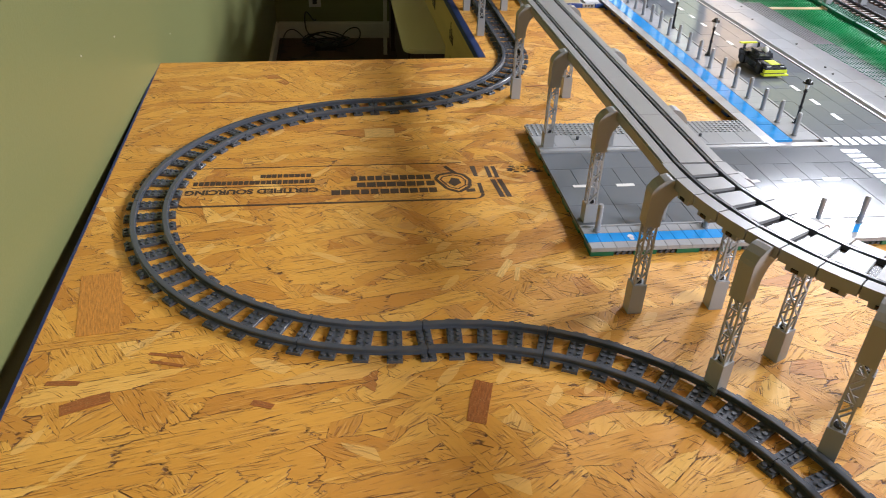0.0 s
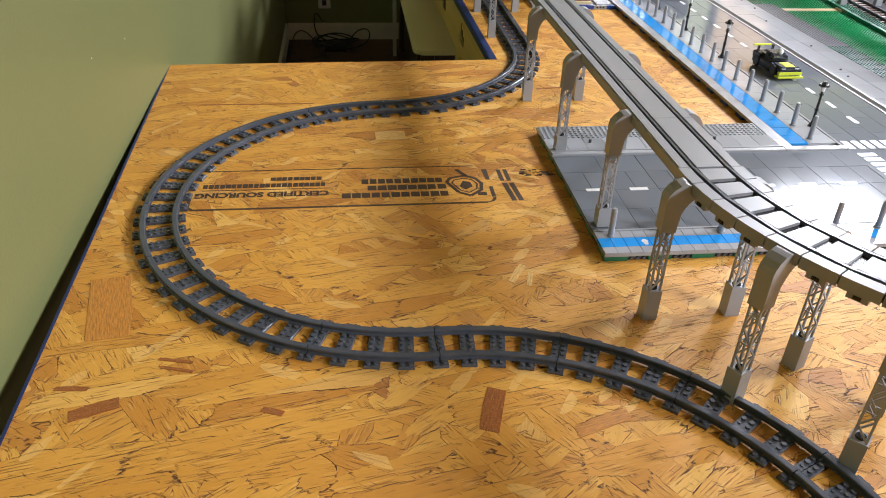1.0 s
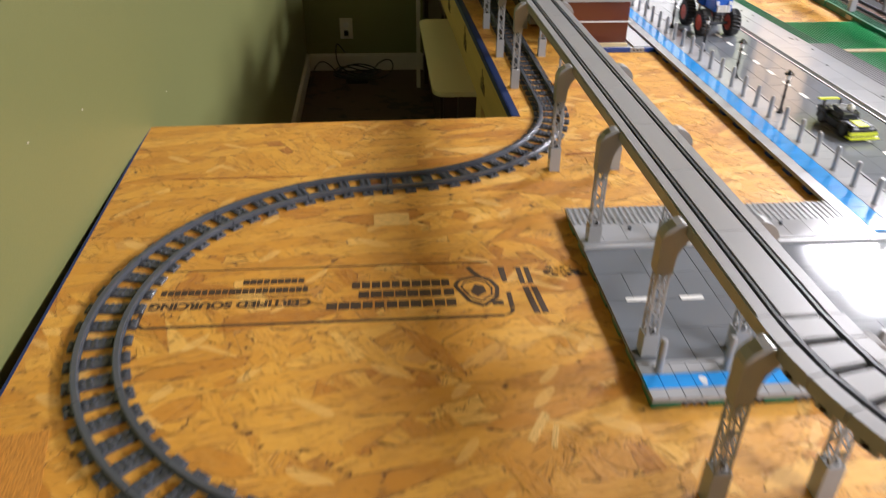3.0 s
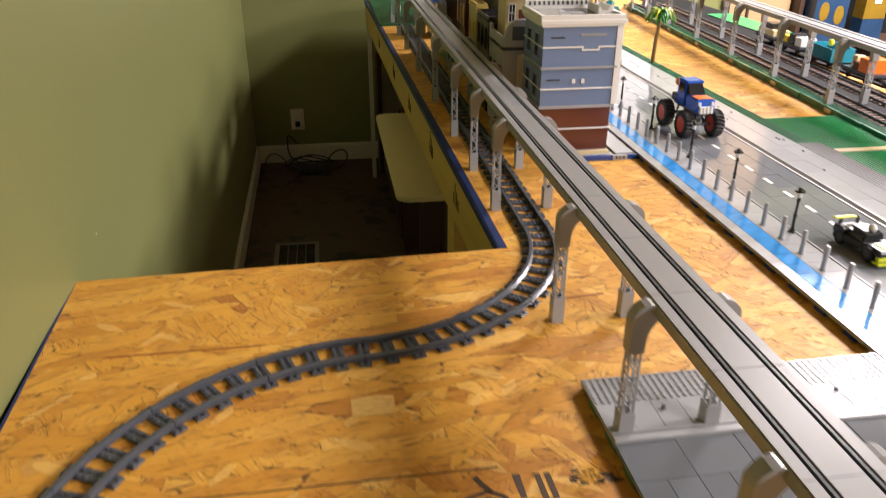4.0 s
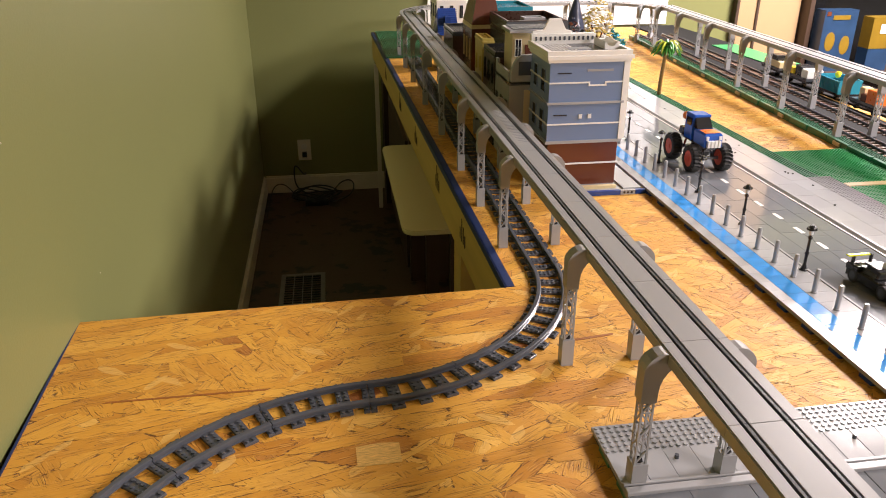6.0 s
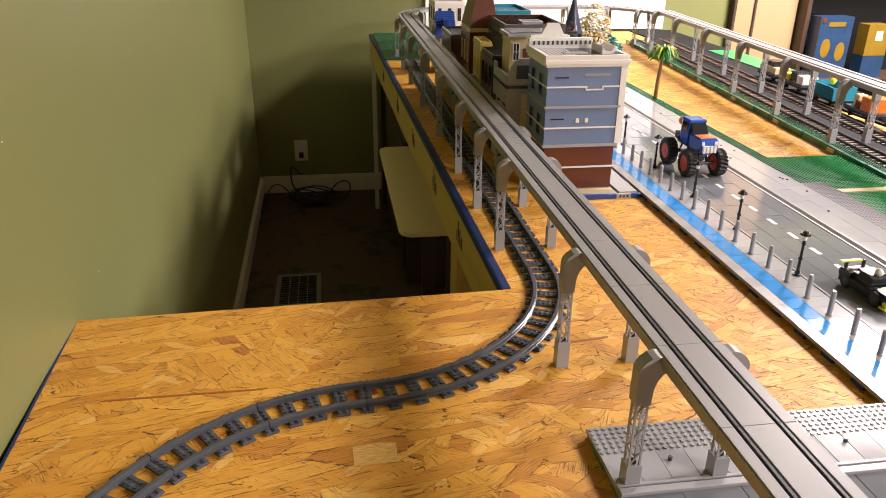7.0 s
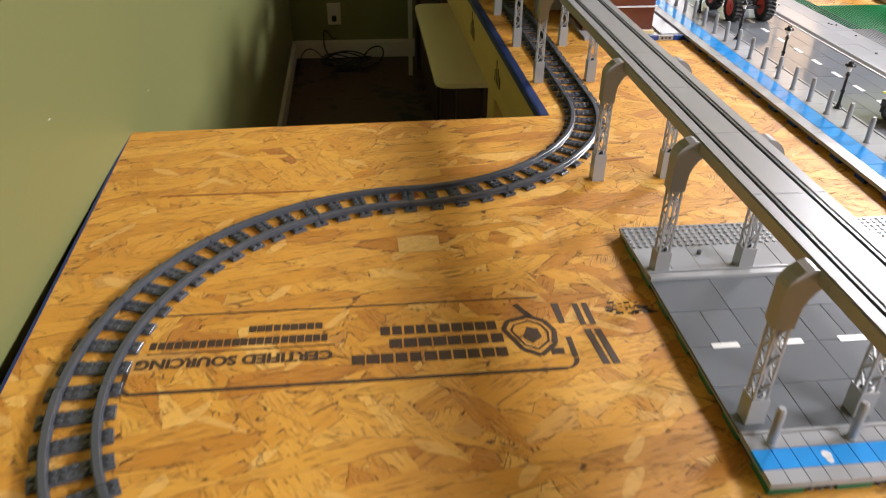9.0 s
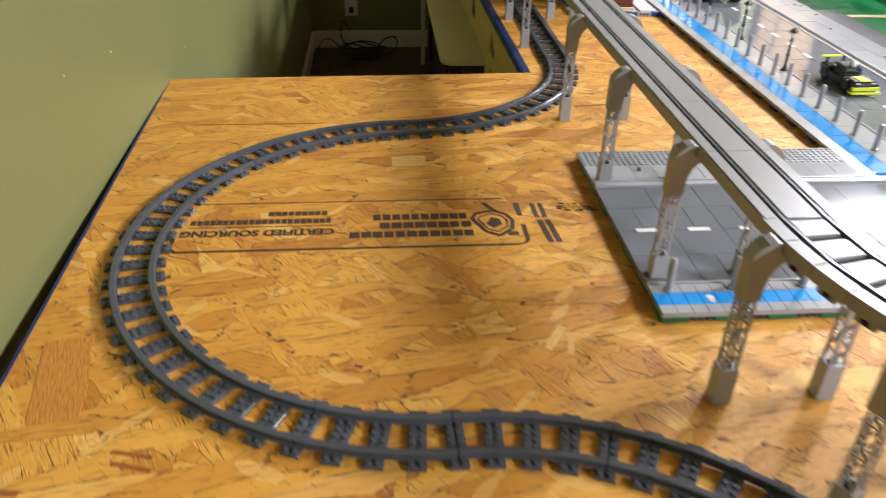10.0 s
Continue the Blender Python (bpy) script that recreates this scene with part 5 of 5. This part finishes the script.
part("dormer", Geo().box(0.03, 0.055, 0.0, 0.03, 0.15, 0.175, c=0.002), NAVY, bl, m=ROOF_UP)
th = house("teal_roofed_house", "toy house with bright teal roof", 0.61, 2.87, 0.14, 0.2, [(0.14, TAN), (0.12, LGREY)], {0, 1}, TEAL, TEAL, 0.012, (4, 3), 0.014, 0.05, WHITE)
house("white_house", "white toy house with dark windows", 0.545, 3.60, 0.12, 0.2, [(0.13, WHITE), (0.09, WHITE)], {0, 1}, LGREY, WHITE, 0.01, (3, 3), 0.014, 0.05, DGREY)
house("dark_green_house", "dark green toy shop with flat roof", 0.497, 2.88, 0.1, 0.2, [(0.11, DGREEN), (0.08, DARKBROWN)], {0}, DGREY, DGREY, 0.01, (2, 4), 0.014, 0.05, TAN)

tw = thing("tower", "dark blue pointed toy tower above the houses", "tower", pose(0.90, 2.9, 0.0))
part("shaft", Geo().box(-0.045, 0.045, -0.045, 0.045, 0, 0.19), LGREY, tw)
part("spire", Geo().cyl(0, 0, 0.19, 0.215, 0.038, 0.03, 4).cyl(0, 0, 0.215, 0.285, 0.03, 0.011, 4).cyl(0, 0, 0.285, 0.335, 0.011, 0.001, 4), SLATE, tw, "dark slate blue pointed roof")
for i in range(3):
    part("window", Geo().cyl(0, 0, 0, 0.003, 0.006, n=10, m=pose(-0.016 + 0.016 * i, -0.028, 0.2, 90)), DARK, tw)


def toy_tree(x, y, h, spread, mats, label, seed):
    t = thing("toy_tree", label, "tree", pose(x, y, 0.006))
    g = Geo().cyl(0, 0, 0, h * 0.5, 0.007, 0.005, 10)
    rr = random.Random(seed)
    for i in range(7):
        a = 2 * math.pi * i / 7
        g.bar((0, 0, h * (0.35 + 0.05 * (i % 3))), (spread * 0.6 * math.cos(a), spread * 0.6 * math.sin(a), h * (0.6 + 0.05 * (i % 4))), 0.004)
    part("trunk", g, REDBROWN, t)
    for mi, mat in enumerate(mats):
        q = Geo()
        for i in range(150):
            a, b = 2 * math.pi * rr.random(), rr.random() ** 0.5
            c = Vector((spread * b * math.cos(a), spread * b * math.sin(a), h * (0.5 + 0.5 * rr.random() * (1.1 - 0.6 * b))))
            q.box(-0.006, 0.006, -0.004, 0.004, -0.0015, 0.0015, m=Matrix.Translation(c) @ pose(0, 0, 0, 70 * rr.random() - 35, 70 * rr.random() - 35, 360 * rr.random()))
        tagged(part("crown", q, mat, t), kind="stuff")


toy_tree(0.99, 2.95, 0.30, 0.055, (OLIVE, WHITE), "toy tree with pale yellow and white leaves", 5)
toy_tree(1.12, 3.15, 0.16, 0.05, (DGREEN, TEAL), "toy bush of teal green leaves", 6)
toy_tree(0.80, 2.62, 0.27, 0.05, (REDBROWN, DGREY), "toy tree with dark brown leaves", 7)
baseplate(0.338, 0.60, 3.63, 4.39, DGREEN, "dark green studded baseplate at the end of the table")
baseplate(0.76, 1.12, 3.4, 4.2, DGREEN, "dark green studded baseplate at the end of the table")


# ---- trains in the yard ----
def wagon(m, body, mat, label, cargo=None):
    w = thing("train_wagon", label, "train wagon", m, "toy trains")
    part("chassis", Geo().box(-0.028, 0.028, -0.07, 0.07, 0.012, 0.018).box(-0.006, 0.006, -0.08, 0.08, 0.01, 0.015), DARK, w)
    for y in (-0.045, 0.045):
        for x in (-0.022, 0.022):
            part("wheel", Geo().cyl(0, 0, -0.004, 0.004, 0.0085, n=14, m=pose(x, y, 0.0085, 0, 90, 0)), DARK, w)
    if body == "tub":
        g = Geo()
        for s in (-1, 1):
            g.prism([(s * 0.024, 0.018), (s * 0.028, 0.018), (s * 0.036, 0.05), (s * 0.032, 0.05)], -0.064, 0.064)
            g.box(-0.033, 0.033, s * 0.064 - 0.002, s * 0.064 + 0.002, 0.018, 0.05)
        g.box(-0.026, 0.026, -0.064, 0.064, 0.018, 0.022)
        for i in range(14):
            for s in (-1, 1):
                g.bar((s * 0.0285, -0.06 + 0.0092 * i, 0.02), (s * 0.0362, -0.06 + 0.0092 * i, 0.049), 0.002)
        part("tub", g, mat, w)
    else:
        part("platform", Geo().box(-0.03, 0.03, -0.07, 0.07, 0.018, 0.024), DGREY, w)
        for k, (x0, x1, y0, y1, z0, z1, mm) in enumerate(cargo):
            part("cargo", Geo().box(x0, x1, y0, y1, z0, z1, c=0.002), mm, w)
    return w


TM = VM @ pose(0.20, 0.09, 0.014) @ Matrix.Diagonal((1.1, 1, 1.25, 1))
tub = wagon(TM @ pose(0, 0.36, 0), "tub", TEAL, "teal toy tipper wagon on black chassis")
part("load", Geo().ball(0, 0.01, 0.055, 0.009), YELLOW, tub, "yellow ball")
wagon(TM @ pose(0, 0.56, 0), "flat", DGREY, "flat toy wagon with white and black load", [(-0.024, 0.024, -0.06, -0.02, 0.024, 0.045, WHITE), (-0.02, 0.02, -0.01, 0.03, 0.024, 0.05, DARK), (-0.024, 0.024, 0.035, 0.065, 0.024, 0.04, YELLOW)])
wagon(TM @ pose(0, 0.75, 0), "flat", DGREY, "flat toy wagon with a pale car body", [(-0.026, 0.026, -0.06, 0.06, 0.024, 0.04, TAN), (-0.02, 0.02, -0.03, 0.03, 0.04, 0.055, DARK), (-0.02, 0.02, 0.035, 0.06, 0.04, 0.046, WHITE)])
wagon(TM @ pose(0, 0.16, 0), "flat", DGREY, "toy wagon with orange crates", [(-0.028, 0.028, -0.05, -0.005, 0.024, 0.055, ORANGE), (-0.024, 0.024, 0.0, 0.03, 0.024, 0.04, REDBROWN), (-0.012, 0.012, 0.035, 0.06, 0.024, 0.05, TAN)])
wagon(TM @ pose(0, -0.04, 0), "flat", DGREY, "toy wagon with brown and orange crates", [(-0.028, 0.028, -0.05, 0.0, 0.024, 0.06, REDBROWN), (-0.026, 0.026, 0.01, 0.06, 0.024, 0.05, ORANGE)])

# ---- along the far wall ----
sheet = thing("white_backdrop", "large white board leaning on the far wall", "board", pose(0, 0, 0))
part("board", Geo().box(0.62, 1.93, FARY - 0.025, FARY - 0.008, 0.0, 0.85), WHITE_SHEET, sheet)
door = thing("wooden_panel", "tall tan wooden panels with dark edges at the wall", "panel", pose(0, 0, 0))
for xa, xb in ((2.335, 2.44), (2.452, 2.70)):
    part("panel", Geo().box(xa, xb, FARY - 0.04, FARY - 0.004, FZ, 1.3), CARD, door)
part("edge", Geo().box(2.32, 2.335, FARY - 0.05, FARY - 0.004, FZ, 1.3), DARKWOOD, door)
part("edge", Geo().box(2.44, 2.452, FARY - 0.05, FARY - 0.004, FZ, 1.3), DARKWOOD, door)
rack = thing("storage_rack", "dark brown shelf rack holding toy boxes", "rack", pose(0, 0, 0))
for x in (2.71, 3.6):
    part("upright", Geo().box(x, x + 0.025, 4.40, FARY - 0.005, FZ, 1.2), DARKWOOD, rack)
for z in (-0.25, 0.45):
    part("shelf", Geo().box(2.74, 3.6, 4.24, FARY - 0.005, z - 0.02, z), DARKWOOD, rack)
part("back", Geo().box(2.74, 3.6, FARY - 0.012, FARY - 0.006, FZ, 1.2), DARK, rack)
b1 = thing("blue_toy_box", "blue printed toy box with two yellow shapes", "box", pose(2.745, 4.31, -0.25))
part("carton", Geo().box(0, 0.195, 0, 0.09, 0, 0.325), BOXBLUE, b1)
part("title_bar", Geo().box(0.05, 0.15, -0.002, 0, 0.275, 0.298), BOXYELLOW, b1, "plain yellow bar")
part("badge", Geo().box(0.010, 0.034, -0.002, 0, 0.295, 0.318), REDBROWN, b1)
for x, z in ((0.055, 0.16), (0.145, 0.14)):
    part("printed_shape", Geo().ball(0, 0, 0, 0.03, 14, 8, 1.7), BOXYELLOW, b1, "plain yellow oval", Matrix.Translation((x, 0.0, z)) @ Matrix.Diagonal((1, 0.05, 1, 1)))
b2 = thing("yellow_toy_box", "yellow and blue printed toy box", "box", pose(3.025, 4.29, -0.25))
part("carton", Geo().box(0, 0.13, 0, 0.09, 0.12, 0.285), BOXYELLOW, b2)
part("lower_carton", Geo().box(0, 0.13, 0.001, 0.09, 0.0, 0.1195), BOXBLUE, b2)
part("printed_shape", Geo().box(0.05, 0.09, -0.002, 0, 0.20, 0.25), WHITE, b2)

for ob in (pier, plate_pier, deck, dcurve):
    for o in (*ob.children_recursive, ob):
        bpy.data.objects.remove(o)
